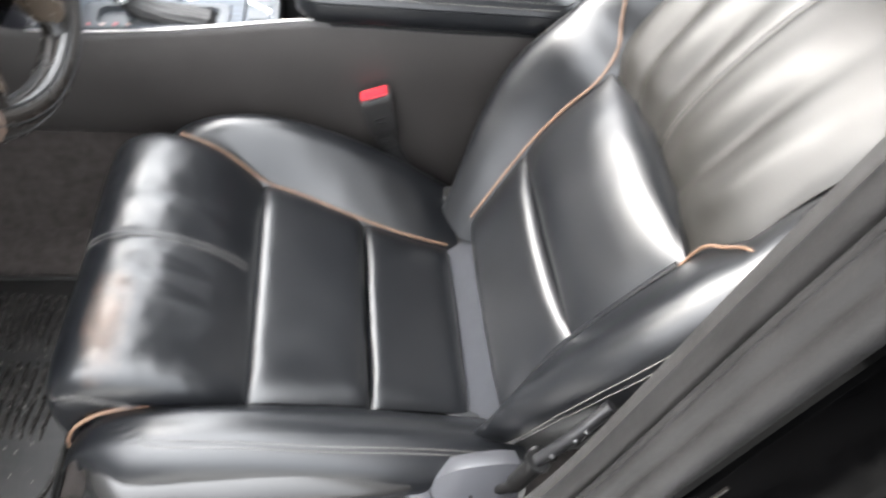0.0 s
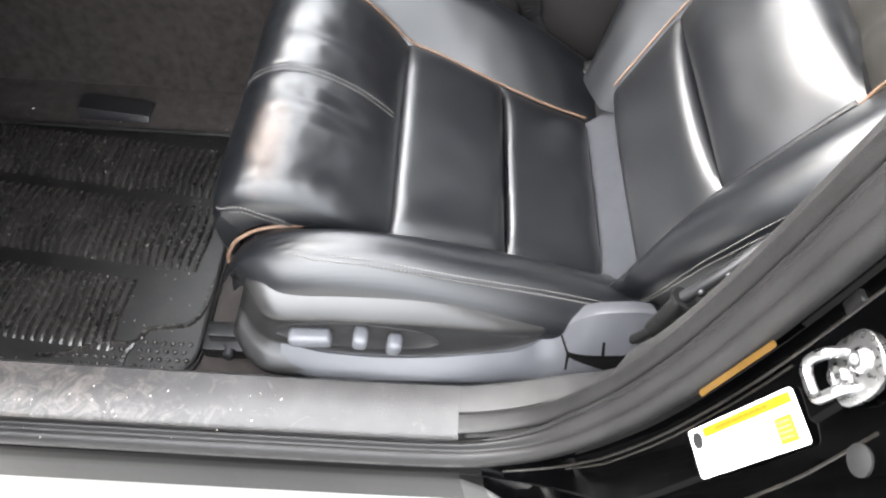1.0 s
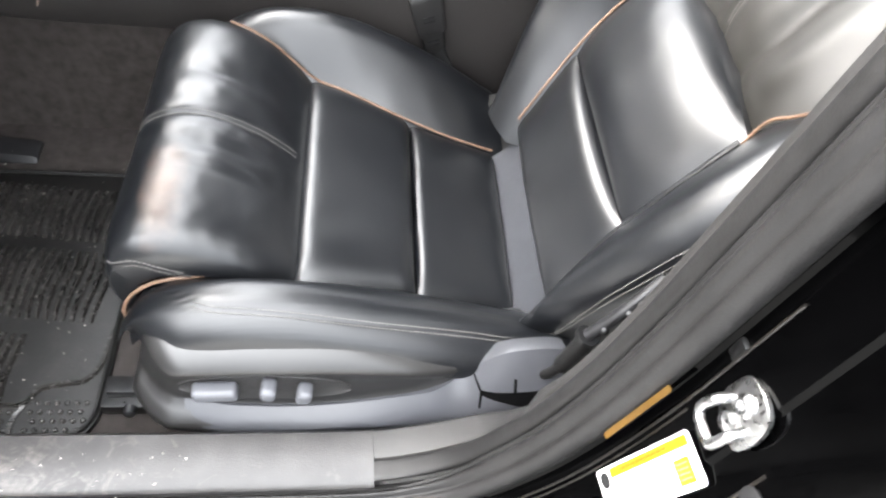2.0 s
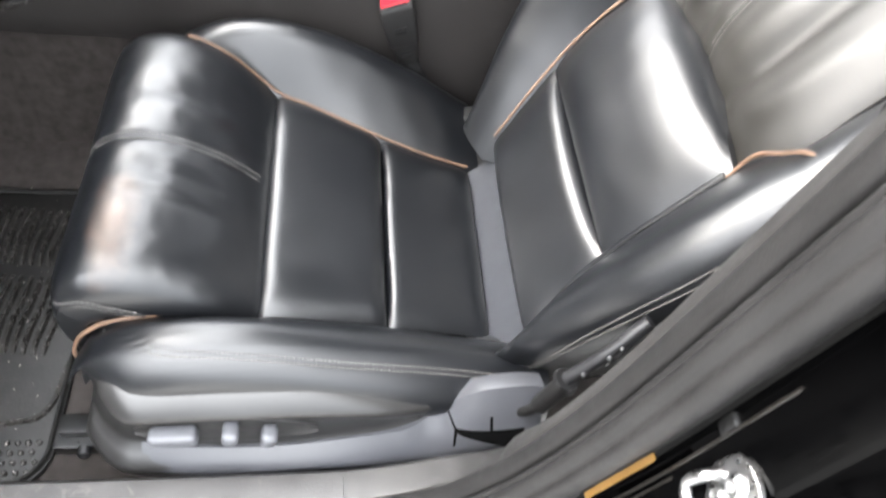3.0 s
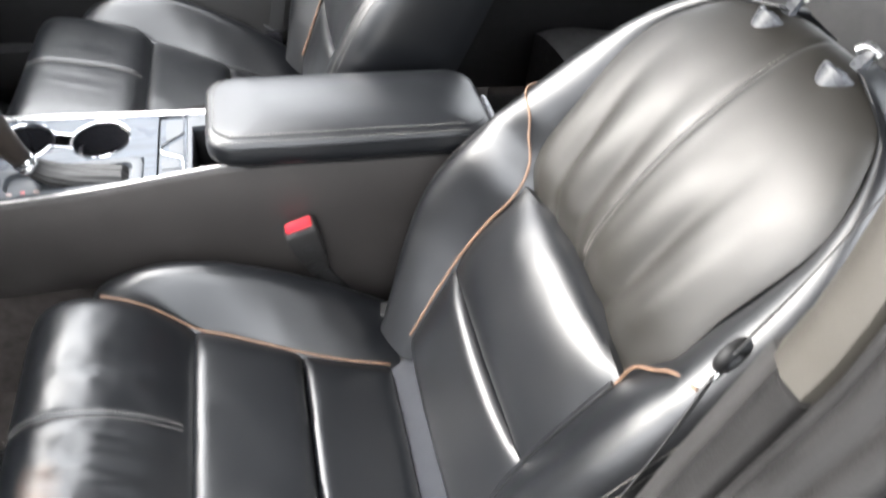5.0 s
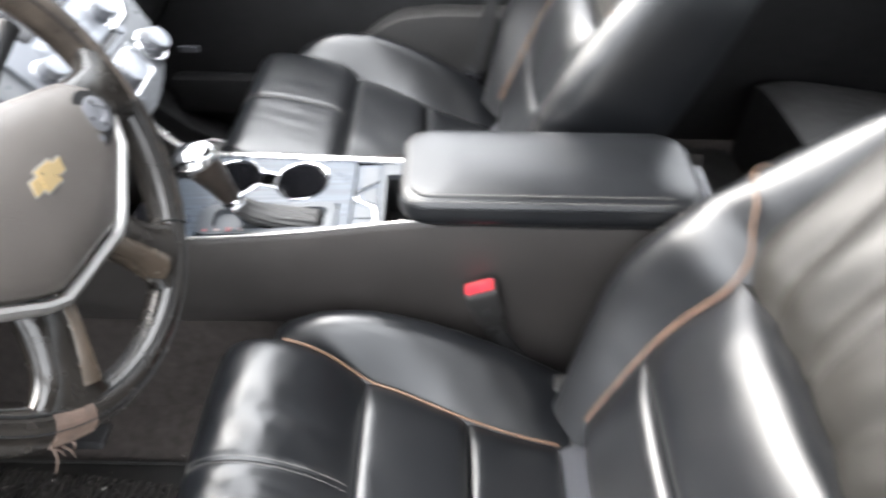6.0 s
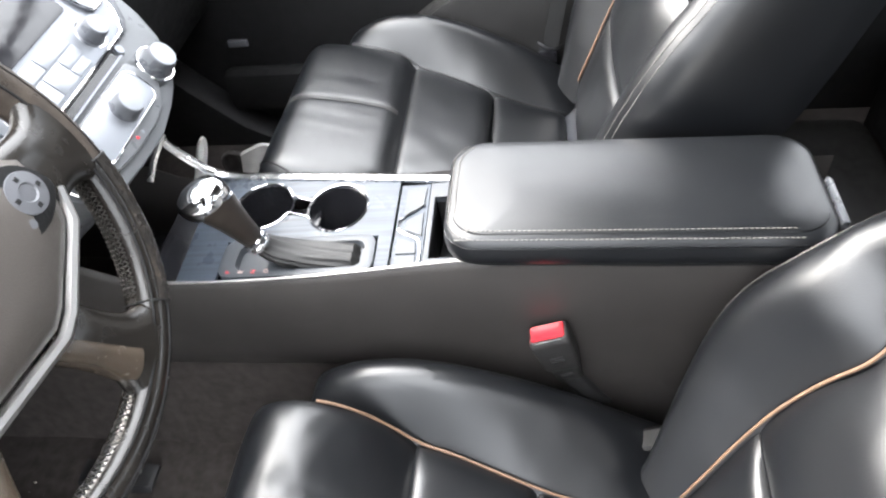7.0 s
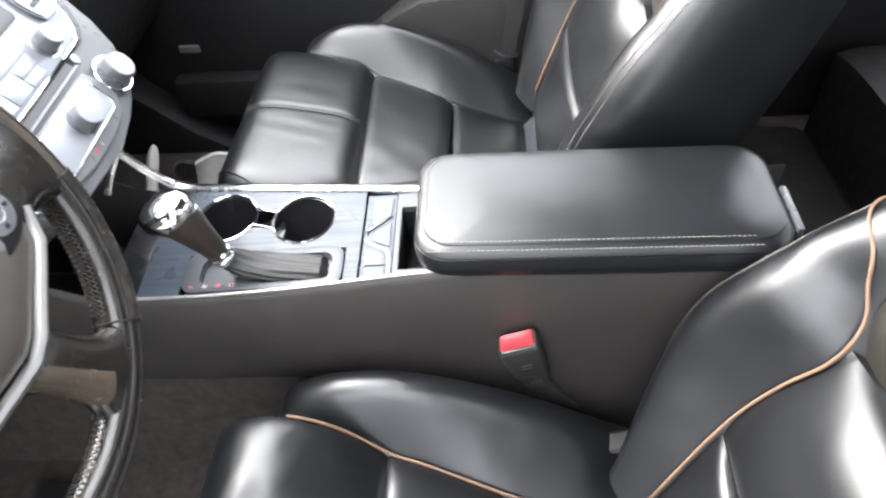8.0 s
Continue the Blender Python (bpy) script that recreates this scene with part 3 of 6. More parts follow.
    def tuck_in(s):
        """The tunnel-side edge narrows towards the cushion and swells above it."""
        return 0.045 * min(1, max(0, (0.0 - s) / 0.15)) - 0.01 * math.exp(-((s - 0.06) / 0.06) ** 2)

    def back_bolster(sign):
        inner = (lambda s: BACK_F(s)) if sign > 0 else (lambda s: BACK_N(s))

        def fn(a, b):
            s = -0.165 + 0.69 * a
            yi = inner(s) if s < 0.2 else YC + sign * shoulder(s)
            if 0.2 <= s < 0.24:
                k = (s - 0.2) / 0.04
                yi = (1 - k) * inner(s) + k * (YC + sign * shoulder(s))
            yo, h = YC + sign * (OUTER(s) - (tuck_in(s) if sign > 0 else 0)), CREST(s)
            yi = YC + sign * min(abs(yi - YC), abs(yo - YC) - 0.02)
            deep = min(1, max(0, (s - 0.2) / 0.05))
            yi -= sign * 0.014 * deep
            pts = [(yi, -0.004 - 0.01 * deep), (yi + 0.3 * (yo - yi), 0.6 * h), (yi + 0.62 * (yo - yi), h), (yi + 0.9 * (yo - yi), h - 0.016), (yo, h - 0.045), (yo, h - 0.09), (yo - sign * 0.004, -0.11)]
            q = path([(0, y, o) for y, o in pts], 25)
            f = b * 24
            i = min(int(f), 23)
            r = q[i].lerp(q[i + 1], f - i)
            return back_at(s, r.y, r.z + 0.001 * noise.noise(Vector((s * 25, b * 4, sign))))
        return fn
    for sign in (1, -1):
        fn = back_bolster(sign)
        add("backrest_bolster", pillow(fn, 60, 24, (0.03, -0.01 * sign, 0)), LEATHER)
        rows = bmesh.new()
        for b in (0.478, 0.504) if switches else (0.395, 0.43):
            stitch_row([fn(0.02 + 0.66 * k / 24, b) + Vector((-0.0005, sign * 0.0008, 0)) for k in range(25)], bm=rows)
        add("stitching", rows, THREAD)
        edge = BACK_F if sign > 0 else BACK_N
        pts = [back_at(s, edge(s) + sign * 0.002, o if sign < 0 else 0.004) for s, o in ((-0.125, 0.006), (-0.08, 0.002), (-0.03, -0.012 if switches else 0.0), (0.03, -0.014 if switches else 0.0), (0.09, -0.012 if switches else 0.0), (0.15, -0.005))]
        if switches and sign < 0:  # leather-covered stretch of the seam
            add("seam_cord", tube(path([back_at(q, edge(q) - 0.001, -0.0015) for q in (-0.1, -0.05, 0.0, 0.06, 0.12, 0.16)], 30), 0.0048, 8), LEATHER)
        pts += [back_at(0.195, YC + sign * 0.166, 0.01), back_at(0.222, YC + sign * 0.19, 0.024)]
        pts += [fn((s + 0.165) / 0.69, b) + Vector((-0.002, sign * 0.001, 0.001)) for s, b in ((0.243, 0.22), (0.258, 0.36), (0.268, 0.48), (0.272, 0.6))[:2 if not switches else 4 if sign > 0 else 2]]
        add("piping", tube(path(pts, 70), 0.0019), PIPING, note="tan piping")

    secs = []
    for i in range(29):
        s = -0.19 + 0.705 * i / 28
        h = OUTER(s) - 0.006
        f = h - tuck_in(s)
        d = 0.125 - 0.03 * max(0, (s - 0.4) / 0.13)
        secs.append([back_at(s, YC + y, o) for y, o in ((-h, -0.03), (-h, -d + 0.03), (-h + 0.03, -d), (0, -d - 0.01), (f - 0.03, -d), (f, -d + 0.03), (f, -0.03), (f - 0.03, -0.022), (0, -0.022), (-h + 0.03, -0.022))])
    add("back_shell", loft(secs), SHELL, note="dark grey back and side of the backrest")
    for y in (YC + 0.06, YC - 0.05):
        c = back_at(0.512, y, -0.018)
        ax = Vector((0.505, 0, 0.863))
        g = add("headrest_guide", disc(c, ax, [(0.001, -0.02), (0.017, -0.02), (0.021, -0.001), (0.0215, 0.002), (0.0195, 0.0045), (0.0165, 0.0045), (0.015, 0.001), (0.0095, 0.0005), (0.008, 0.006), (0.0065, 0.006), (0.006, -0.01), (0.001, -0.01)], 32), STACK_DARK)
        up = Vector((0.2, 0, 0.98))
        foot = c + Vector((0.012, 0, 0.004))
        add("release_tab", loft([[foot + up * h + Vector((sx * wx, sy * wy, 0)) for sx, sy in ((-1, -1), (1, -1), (1, 1), (-1, 1))] for h, wx, wy in ((-0.004, 0.004, 0.007), (0.014, 0.0035, 0.0065), (0.022, 0.004, 0.008), (0.026, 0.003, 0.008))]), STACK_DARK, g)
        add("headrest_socket", tube(path([foot + up * 0.02 + Vector((-0.006, 0.008, 0)), foot + up * 0.027 + Vector((-0.002, 0.002, 0)), foot + up * 0.022 + Vector((0.005, -0.009, 0))], 8), 0.0042, 10), ZINC, g, "short bright metal catch")

    # plastic side cover: sloping ledge, recessed middle, sloping lower flange
    ztop = spline([(-0.178, 0.565), (-0.145, 0.558), (-0.1, 0.557), (-0.04, 0.561), (0.104, 0.545), (0.23, 0.506), (0.3, 0.49)])
    zledge = spline([(-0.178, 0.54), (-0.117, 0.541), (0.008, 0.545), (0.1, 0.535), (0.17, 0.522), (0.25, 0.498)])
    zflange = spline([(-0.178, 0.462), (-0.127, 0.453), (-0.06, 0.438), (0.0, 0.433), (0.078, 0.442), (0.169, 0.47), (0.25, 0.493)])
    zbot = spline([(-0.178, 0.445), (-0.13, 0.43), (-0.06, 0.418), (0.0, 0.416), (0.1, 0.428), (0.2325, 0.455), (0.294, 0.484), (0.36, 0.5)])

    def cover_section(x):
        t, g, l, o = ztop(x), zledge(x), zflange(x), zbot(x)
        turn = 0.047 * max(0, (-0.12 - x) / 0.058) ** 2
        out = 0.012 * min(1, max(0, (0.2 - x) / 0.2))
        line = ((-0.262, t + 0.002), (-0.282, t + 0.002), (-0.289, t), (-0.297 - out, g + 0.001), (-0.3 - out, g - 0.005), (-0.3 - 0.7 * out, g - 0.013), (-0.2995, g - 0.02), (-0.2985, 0.5 * (g + l)), (-0.2985, l + 0.006), (-0.301, l), (-0.312, 0.5 * (l + o) + 0.004), (-0.3235, o + 0.004), (-0.3265, o - 0.003), (-0.324, o - 0.018), (-0.3, o - 0.03), (-0.262, o - 0.03))
        slant = 0.3 * max(0, (-0.04 - x) / 0.138)
        turn += 0.016 * max(0, (x - 0.15) / 0.087) ** 1.5  # sinks under the hinge cover
        return [(x + slant * (z - 0.45), y + turn, z) for y, z in line]
    cover = add("side_cover", loft([cover_section(-0.178 + 0.415 * i / 54) for i in range(55)]), VALANCE, note="grey plastic cover with seat switches", sharp=75)
    if switches:
        secs = []
        for k in range(21):
            e = math.sqrt(max(0.015, 1 - ((k - 10) / 10.15) ** 2))
            x, h = -0.116 + 0.198 * k / 20, 0.03 * e
            zc = 0.486 - 0.004 * k / 20
            secs.append([(x, -0.296, zc + h), (x, -0.3005, zc + h * 0.96), (x, -0.2995, zc + h * 0.8), (x, -0.2993, zc), (x, -0.3005, zc - h * 0.85), (x, -0.302, zc - h * 0.97), (x, -0.296, zc - h)])
        add("switch_recess", loft(secs), TRIM_DARK, cover)
        for c, size, tilt in (((-0.073, -0.3085, 0.49), (0.052, 0.02, 0.022), -4), ((-0.012, -0.3105, 0.5), (0.018, 0.024, 0.024), 8), ((0.028, -0.3095, 0.487), (0.018, 0.022, 0.026), 12)):
            add("seat_switch", block(c, size, 0.007, Euler((0, radians(tilt), 0)).to_matrix(), 3), GREY_PLASTIC, cover, "grey plastic seat switch")
    rtop = spline([(0.2, 0.484), (0.215, 0.492), (0.228, 0.502), (0.238, 0.516), (0.25, 0.532), (0.264, 0.543), (0.28, 0.549), (0.3, 0.553), (0.32, 0.554), (0.337, 0.55)])

    def crest(x):
        """Top edge of the arm in sky-lit grey: the flange ahead, the hinge cover behind."""
        k = min(1, max(0, (x - 0.175) / 0.06))
        k = k * k * (3 - 2 * k)
        return (1 - k) * (zflange(x) + 0.002) + k * rtop(x), (1 - k) * -0.3045 + k * -0.284

    def sunk(x):
        return 0.004 * max(0, 1 - (x + 0.115) / 0.05)

    def face(x, z, off=0.0):
        """A point of the arm's sloping face."""
        (t, y), o = crest(x), zbot(x)
        k = (t - z) / (t - o)
        return Vector((x, sunk(x) + y + (-0.3275 - y) * k - 0.002 * math.sin(math.pi * min(1, max(0, k))) - 0.88 * off, z + 0.47 * off))
    secs = []
    for k in range(56):
        x = -0.115 + 0.45 * k / 55
        (t, y), o = crest(x), zbot(x)
        secs.append([Vector((x, -0.262, t - 0.012)), Vector((x, y + 0.006 + sunk(x), t - 0.0015))] + [face(x, t + (o - t) * q / 6) for q in range(7)] + [Vector((x, -0.3285 + sunk(x), o - 0.005)), Vector((x, -0.325 + sunk(x), o - 0.018)), Vector((x, -0.262, o - 0.018))])
    add("recliner_cover", loft(secs), HINGE_SKY_LIT, cover, "plastic hinge cover with sky light put into its grey", sharp=30)
    for p, q, w0, w1 in (((0.231, 0.5), (0.2405, 0.487), 0.0012, 0.0016), ((0.2405, 0.487), (0.24, 0.468), 0.0016, 0.0012), ((0.239, 0.4865), (0.318, 0.496), 0.0024, 0.014), ((0.278, 0.516), (0.28, 0.494), 0.0016, 0.0016)):
        p, q = Vector(p), Vector(q)
        nn = Vector((-(q - p).y, (q - p).x)).normalized()
        secs = []
        for k in range(9):
            c, h = p.lerp(q, k / 8), w0 + (w1 - w0) * k / 8
            lo, hi = c - nn * h, c + nn * h
            secs.append([face(lo.x, lo.y, -0.004), face(lo.x, lo.y, 0.0008), face(hi.x, hi.y, 0.0008), face(hi.x, hi.y, -0.004)])
        add("slot", loft(secs), GAP, cover, smooth=False)
    cover_secs = [[(x, 0.2, z - 0.03), (x, 0.196, z - 0.004), (x, 0.2, z), (x, 0.222, z), (x, 0.228, z - 0.005), (x, 0.23, z - 0.03)] for x, z in ((0.29, 0.484), (0.294, 0.489), (0.35, 0.51), (0.362, 0.512), (0.366, 0.505))]
    add("inner_hinge_cover", loft(cover_secs), SHELL, note="dark plastic hinge cover beside the tunnel", sharp=30)
    add("pivot_bolt", disc((0.352, -0.296, 0.578), (0.2, -1, 0.3), [(0.001, -0.02), (0.009, -0.02), (0.009, 0.004), (0.006, 0.008), (0.001, 0.009)], 16), BLACK_STEEL)
    # frame and rails
    add("seat_frame", block((0.06, -0.02, 0.435), (0.44, 0.48, 0.06), 0.015), DARK)
    for y in (-0.255, 0.215):
        rail = bmesh.new()
        block((0.04, y, 0.358), (0.56, 0.045, 0.026), 0.004, bm=rail)
        block((0.04, y, 0.381), (0.54, 0.02, 0.016), 0.003, bm=rail)
        add("seat_rail", rail, DULL_STEEL, note="dull steel sliding rail")
        add("rail_bolt", disc((-0.2, y - 0.026, 0.372), (0, -1, 0), [(0.001, -0.004), (0.008, -0.004), (0.008, 0.006), (0.005, 0.009), (0.001, 0.01)], 14), BLACK_STEEL)
        add("rail_leg", block((-0.14, y, 0.4), (0.04, 0.03, 0.05), 0.004), DARK)
        add("rail_leg", block((0.22, y, 0.4), (0.04, 0.03, 0.05), 0.004), DARK)
    return root


RECLINE[0] = 0.0
driver_seat = car_seat((0.0, 0.0, 0.34), True, "black leather driver's seat with tan piping and worn front edge", LEATHER_WORN)
RECLINE[0] = radians(7)
passenger_seat = car_seat((-0.083, 0.76, 0.39), False, "black leather passenger seat with tan piping beside the console", LEATHER)


# ---- car shell: floor, sill, pillar, doors, roof ----
def wall_box(name, lo, hi, mat, label, bevel=0.0):
    c = [(a + b) / 2 for a, b in zip(lo, hi)]
    return solo(name, block(c, [b - a for a, b in zip(lo, hi)], bevel), mat, label, name.split("_")[0], "structure")


solo("ground", slab([(-400, -400), (400, -400), (400, 400), (-400, 400)], -0.3, 0.0, 0, "z"), CONCRETE, "grey concrete ground outside the car", "ground", "structure", smooth=False)
wall_box("floor", (-1.0, -0.335, 0.28), (1.75, 1.13, 0.335), CARPET, "black carpeted car floor")
wall_box("wall_front", (-1.06, -0.42, 0.28), (-1.0, 1.18, 1.0), DARK, "dark bulkhead in front of the footwells")
wall_box("wall_rear", (1.75, -0.42, 0.28), (1.8, 1.18, 1.05), DARK, "dark rear bulkhead behind the bench")
roof = solo("ceiling", slab(rounded(0.1, -0.29, 1.78, 1.02, 0.12), 1.47, 1.5, 0.01, "z"), HEADLINER, "dark grey fabric headliner", "ceiling", "structure")

# sill and door-opening seal, swept along the opening's edge
JAMB = path([(-0.9, 0, 0.438), (-0.5, 0, 0.436), (-0.1, 0, 0.434), (0.08, 0, 0.436), (0.15, 0, 0.45), (0.215, 0, 0.495), (0.268, 0, 0.585), (0.298, 0, 0.68), (0.318, 0, 0.79), (0.332, 0, 0.92), (0.345, 0, 1.05), (0.362, 0, 1.18), (0.385, 0, 1.32), (0.41, 0, 1.48)], 90)


def sweep(section, lo=0, hi=89, rounder=0, rise=0, hollow=False):
    """Sweep a section of (y, out) along the door opening; y leans inwards towards the roof."""
    if rounder:
        section = [(q.x, q.y) for q in path([(y, o, 0) for y, o in section], rounder)]
    j0 = len(section) - 2
    secs = []
    for i in range(lo, hi + 1):
        p = JAMB[i]
        t = (JAMB[min(i + 1, 89)] - JAMB[max(i - 1, 0)]).normalized()
        nrm = Vector((-t.z, 0, t.x))
        lean = 0.1 * max(0, (p.z - 1.17) / 0.31) ** 1.4
        k = (p.z - 0.45) / 1.0
        grow = min(1, 0.05 + (i - lo) / rise) if rise else 1  # eases up from the start
        dip = 0.028 * math.exp(-((p.z - 0.55) / 0.035) ** 2) if hollow else 0  # the trim sinks in the corner
        secs.append([Vector((p.x, (y(k) if callable(y) else y) + lean, p.z)) + nrm * ((o if o < 0 else o * grow) - (dip * min(1, max(0, j0 - j) / 3) if hollow else 0)) for j, (y, o) in enumerate(section)])
    return loft(secs)


def step_out(y0, d):
    """Further out along the sill than up the pillar."""
    return lambda k: y0 - d * min(1, max(0, 1 - (k + 0.014) / 0.08))


RIBS = [(step_out(-0.398, 0.011), 0.001), (step_out(-0.4, 0.011), 0.008), (step_out(-0.4025, 0.0105), 0.0125), (step_out(-0.405, 0.01), 0.0135), (step_out(-0.4072, 0.009), 0.0118), (step_out(-0.409, 0.008), 0.0145), (step_out(-0.4115, 0.006), 0.0168), (step_out(-0.415, 0.004), 0.0176), (step_out(-0.4185, 0.002), 0.0165), (-0.4215, 0.0125), (-0.4235, 0.0098), (-0.4255, 0.0105), (-0.428, 0.012), (-0.4315, 0.0115), (-0.435, 0.0085), (-0.4375, 0.003), (-0.438, -0.006), (-0.43, -0.014), (-0.40, -0.014)]
solo("seal_trim", sweep(RIBS), RUBBER, "grey rubber seal round the door opening", "seal", "structure", sharp=75)
solo("seal_lip", sweep([(-0.376, 0.004), (-0.38, 0.009), (-0.388, 0.011), (-0.396, 0.008), (-0.399, -0.004), (-0.39, -0.012), (-0.376, -0.012)], 42, 75, rounder=28, rise=12), RUBBER, "grey rubber inner lip of the door seal", "seal", "structure")
solo("sill_trim", sweep([(-0.332, -0.11), (-0.333, -0.008), (-0.338, -0.001), (-0.36, 0.001), (-0.4, 0.0), (-0.407, -0.005), (-0.408, -0.11)], 0, 42), SILL_PLASTIC, "scuffed dark grey plastic sill cover", "sill", "structure")
def taper(y0, d):
    return lambda k: y0 - d * min(1, max(0, k / 0.2))


solo("pillar_trim_lower", sweep([(taper(-0.332, 0.027), -0.12), (taper(-0.333, 0.027), -0.009), (taper(-0.338, 0.024), -0.002), (taper(-0.36, 0.008), 0.0), (-0.372, -0.001), (-0.3755, -0.005), (-0.3755, -0.12)], 42, 75, hollow=True), TRIM_DARK, "dark grained plastic lower pillar cover", "pillar", "structure")
solo("pillar_trim_upper", sweep([(-0.325, -0.17), (-0.322, -0.10), (-0.328, -0.08), (-0.338, -0.055), (-0.35, -0.03), (-0.362, -0.008), (-0.37, 0.003), (-0.382, 0.008), (-0.394, 0.006), (-0.3985, -0.004), (-0.3985, -0.17)], 75), TRIM, "taupe grained plastic upper pillar cover", "pillar", "structure")


def flare(y0, spread):
    """The painted jamb widens from the rocker up to the pillar."""
    return lambda k: y0 - spread * min(1, max(0, (k + 0.012) / 0.1)) * (1 - 0.45 * min(1, max(0, (k - 0.3) / 0.6)))


solo("pillar_paint", sweep([(-0.425, -0.13), (-0.43, -0.014), (-0.436, -0.018), (flare(-0.438, 0.03), -0.022), (flare(-0.439, 0.055), -0.025), (flare(-0.4395, 0.059), -0.028), (flare(-0.44, 0.12), -0.031), (flare(-0.441, 0.2), -0.036), (flare(-0.4415, 0.212), -0.042), (flare(-0.442, 0.215), -0.06), (flare(-0.442, 0.215), -0.13)]), PAINT, "glossy black painted door jamb with dust", "pillar", "structure", sharp=12)

# dusty folded edges of the jamb; their brown reflections are put into the colour
EDGE_REFLECTION = material("dusty_edge_brown_reflection", (0.005, 0.004, 0.0032), 0.35, vary=0.5, scale=40, second=(0.02, 0.0155, 0.012), second_at=0.55, second_scale=60)
for spread, depth, size, first, last in ((0.009, -0.0185, 0.0013, 44, 66), (0.0145, -0.0195, 0.001, 47, 60), (0.086, -0.0295, 0.0014, 50, 62)):
    y = flare(-0.4395, spread)
    solo("jamb_edge_trim", sweep([(lambda k, a=a, y=y, size=size: y(k) + size * math.cos(a), depth + size * math.sin(a)) for a in (0.0, 1.05, 2.1, 3.14, 4.19, 5.24)], first, last), EDGE_REFLECTION, "dusty folded jamb edge with its brown reflection put into the colour", "trim", "structure")

# passenger door
door = thing("door_1", (0.0, 1.13, 0.34), "dark grey passenger door panel with armrest, closed", "door", kind="structure")
part("door_panel", slab([(-0.99, 0.29), (1.74, 0.29), (1.74, 1.0), (-0.7, 1.02)], 1.10, 1.16, 0.01), DARK, door)
part("armrest_panel", slab([(-0.13, 0.59), (-0.09, 0.62), (-0.02, 0.672), (0.02, 0.69), (0.1, 0.7), (0.62, 0.70), (0.66, 0.66), (0.66, 0.44), (0.0, 0.42)], 1.035, 1.1, 0.012), TRIM_DARK, door, "grey door armrest panel")
part("reflector", block((-0.5, 1.096, 0.575), (0.045, 0.01, 0.016), 0.003), GREY_PLASTIC, door)
part("door_pocket", block((-0.1, 1.075, 0.47), (0.9, 0.05, 0.1), 0.02), DARK, door)

# far pillar between the passenger's windows
solo("pillar_passenger", loft([[(x0, y - 0.02, z), (x1, y - 0.02, z), (x1, y + 0.03, z), (x0, y + 0.03, z)] for x0, x1, y, z in ((0.33, 0.48, 1.1, 0.99), (0.35, 0.49, 1.07, 1.2), (0.38, 0.51, 1.02, 1.36), (0.4, 0.52, 0.95, 1.48))]), TRIM, "taupe plastic pillar beside the passenger seat", "pillar", "structure")

# driver's door, open behind the camera's left: unseen, added to shade the jamb
solo("door_2", slab([(-0.96, -0.46), (-0.46, -1.42), (-0.53, -1.455), (-1.03, -0.5)], 0.33, 1.02, 0.01, "z"), DARK, "dark driver's door standing open, unseen, shading the jamb", "door", "structure")

# closed rear door behind the driver, and the pillars that carry the roof
door_3 = thing("door_3", (1.1, -0.42, 0.34), "dark rear door on the driver's side, closed", "door", kind="structure")
part("door_panel", slab([(0.48, 0.29), (1.74, 0.29), (1.74, 1.0), (0.42, 1.0)], -0.42, -0.36, 0.01), DARK, door_3)
for name, legs in (("pillar_windscreen", ((-0.86, 0.98), (0.12, 1.47))), ("pillar_rear", ((1.7, 0.98), (1.42, 1.47)))):
    for y0, y1 in ((-0.4, -0.28), (1.12, 1.0)):
        (x0, z0), (x1, z1) = legs
        solo(name, loft([[(x - 0.045, y - 0.025, z), (x + 0.045, y - 0.025, z), (x + 0.045, y + 0.025, z), (x - 0.045, y + 0.025, z)] for x, y, z in ((x0, y0, z0), ((x0 + x1) / 2, (y0 + y1) / 2 + (0.03 if y0 > 0 else -0.03), (z0 + z1) / 2 + 0.03), (x1, y1, z1))]), TRIM, "taupe plastic pillar between roof and door", "pillar", "structure")

# rear bench
bench = thing("rear_bench", (1.1, 0.36, 0.335), "black leather rear bench seat behind the front seats", "seat")


def bench_top(a, b):
    x, y = 0.86 + 0.44 * a, -0.3 + 1.34 * b
    return Vector((x, y, 0.555 + 0.03 * hump(a, 4) - 0.06 * a + 0.015 * abs(math.sin(b * 2 * math.pi)) - 0.02 * (1 - hump(b, 10))))


part("bench_cushion", pillow(bench_top, 16, 40, (0, 0, -0.2)), BENCH, bench)


def bench_back(a, b):
    return Vector((1.27 + 0.22 * a - 0.03 * hump(a, 4), -0.3 + 1.34 * b, 0.55 + 0.5 * a + 0.01 * abs(math.sin(b * 2 * math.pi))))


part("bench_backrest", pillow(bench_back, 16, 40, (0.1, 0, -0.03)), BENCH, bench)
# added dark sheet: stands in for the shade on the rear floor
rear_shade = thing("floor_mat", (0.68, 0.75, 0.335), "dark sheet standing in for shade on the rear floor", "mat")
part("mat_base", slab(rounded(0.42, 0.5, 0.86, 1.05, 0.04), 0.336, 0.344, 0.002, "z"), SHELL, rear_shade)
solo("rear_ledge", block((1.6, 0.37, 1.02), (0.3, 1.4, 0.04), 0.01), DARK, "dark shelf behind the rear bench", "shelf", "structure")

# dashboard
dash = thing("dashboard", (-0.6, 0.37, 0.6), "dark grey dashboard above the footwells", "dashboard")
DASH = [(-0.98, 1.02), (-0.7, 1.06), (-0.46, 1.07), (-0.40, 1.05), (-0.38, 1.0), (-0.42, 0.9), (-0.47, 0.78), (-0.54, 0.66), (-0.66, 0.62), (-0.98, 0.62)]
part("dash_body", slab(DASH, -0.36, 1.1, 0.015), DARK, dash)
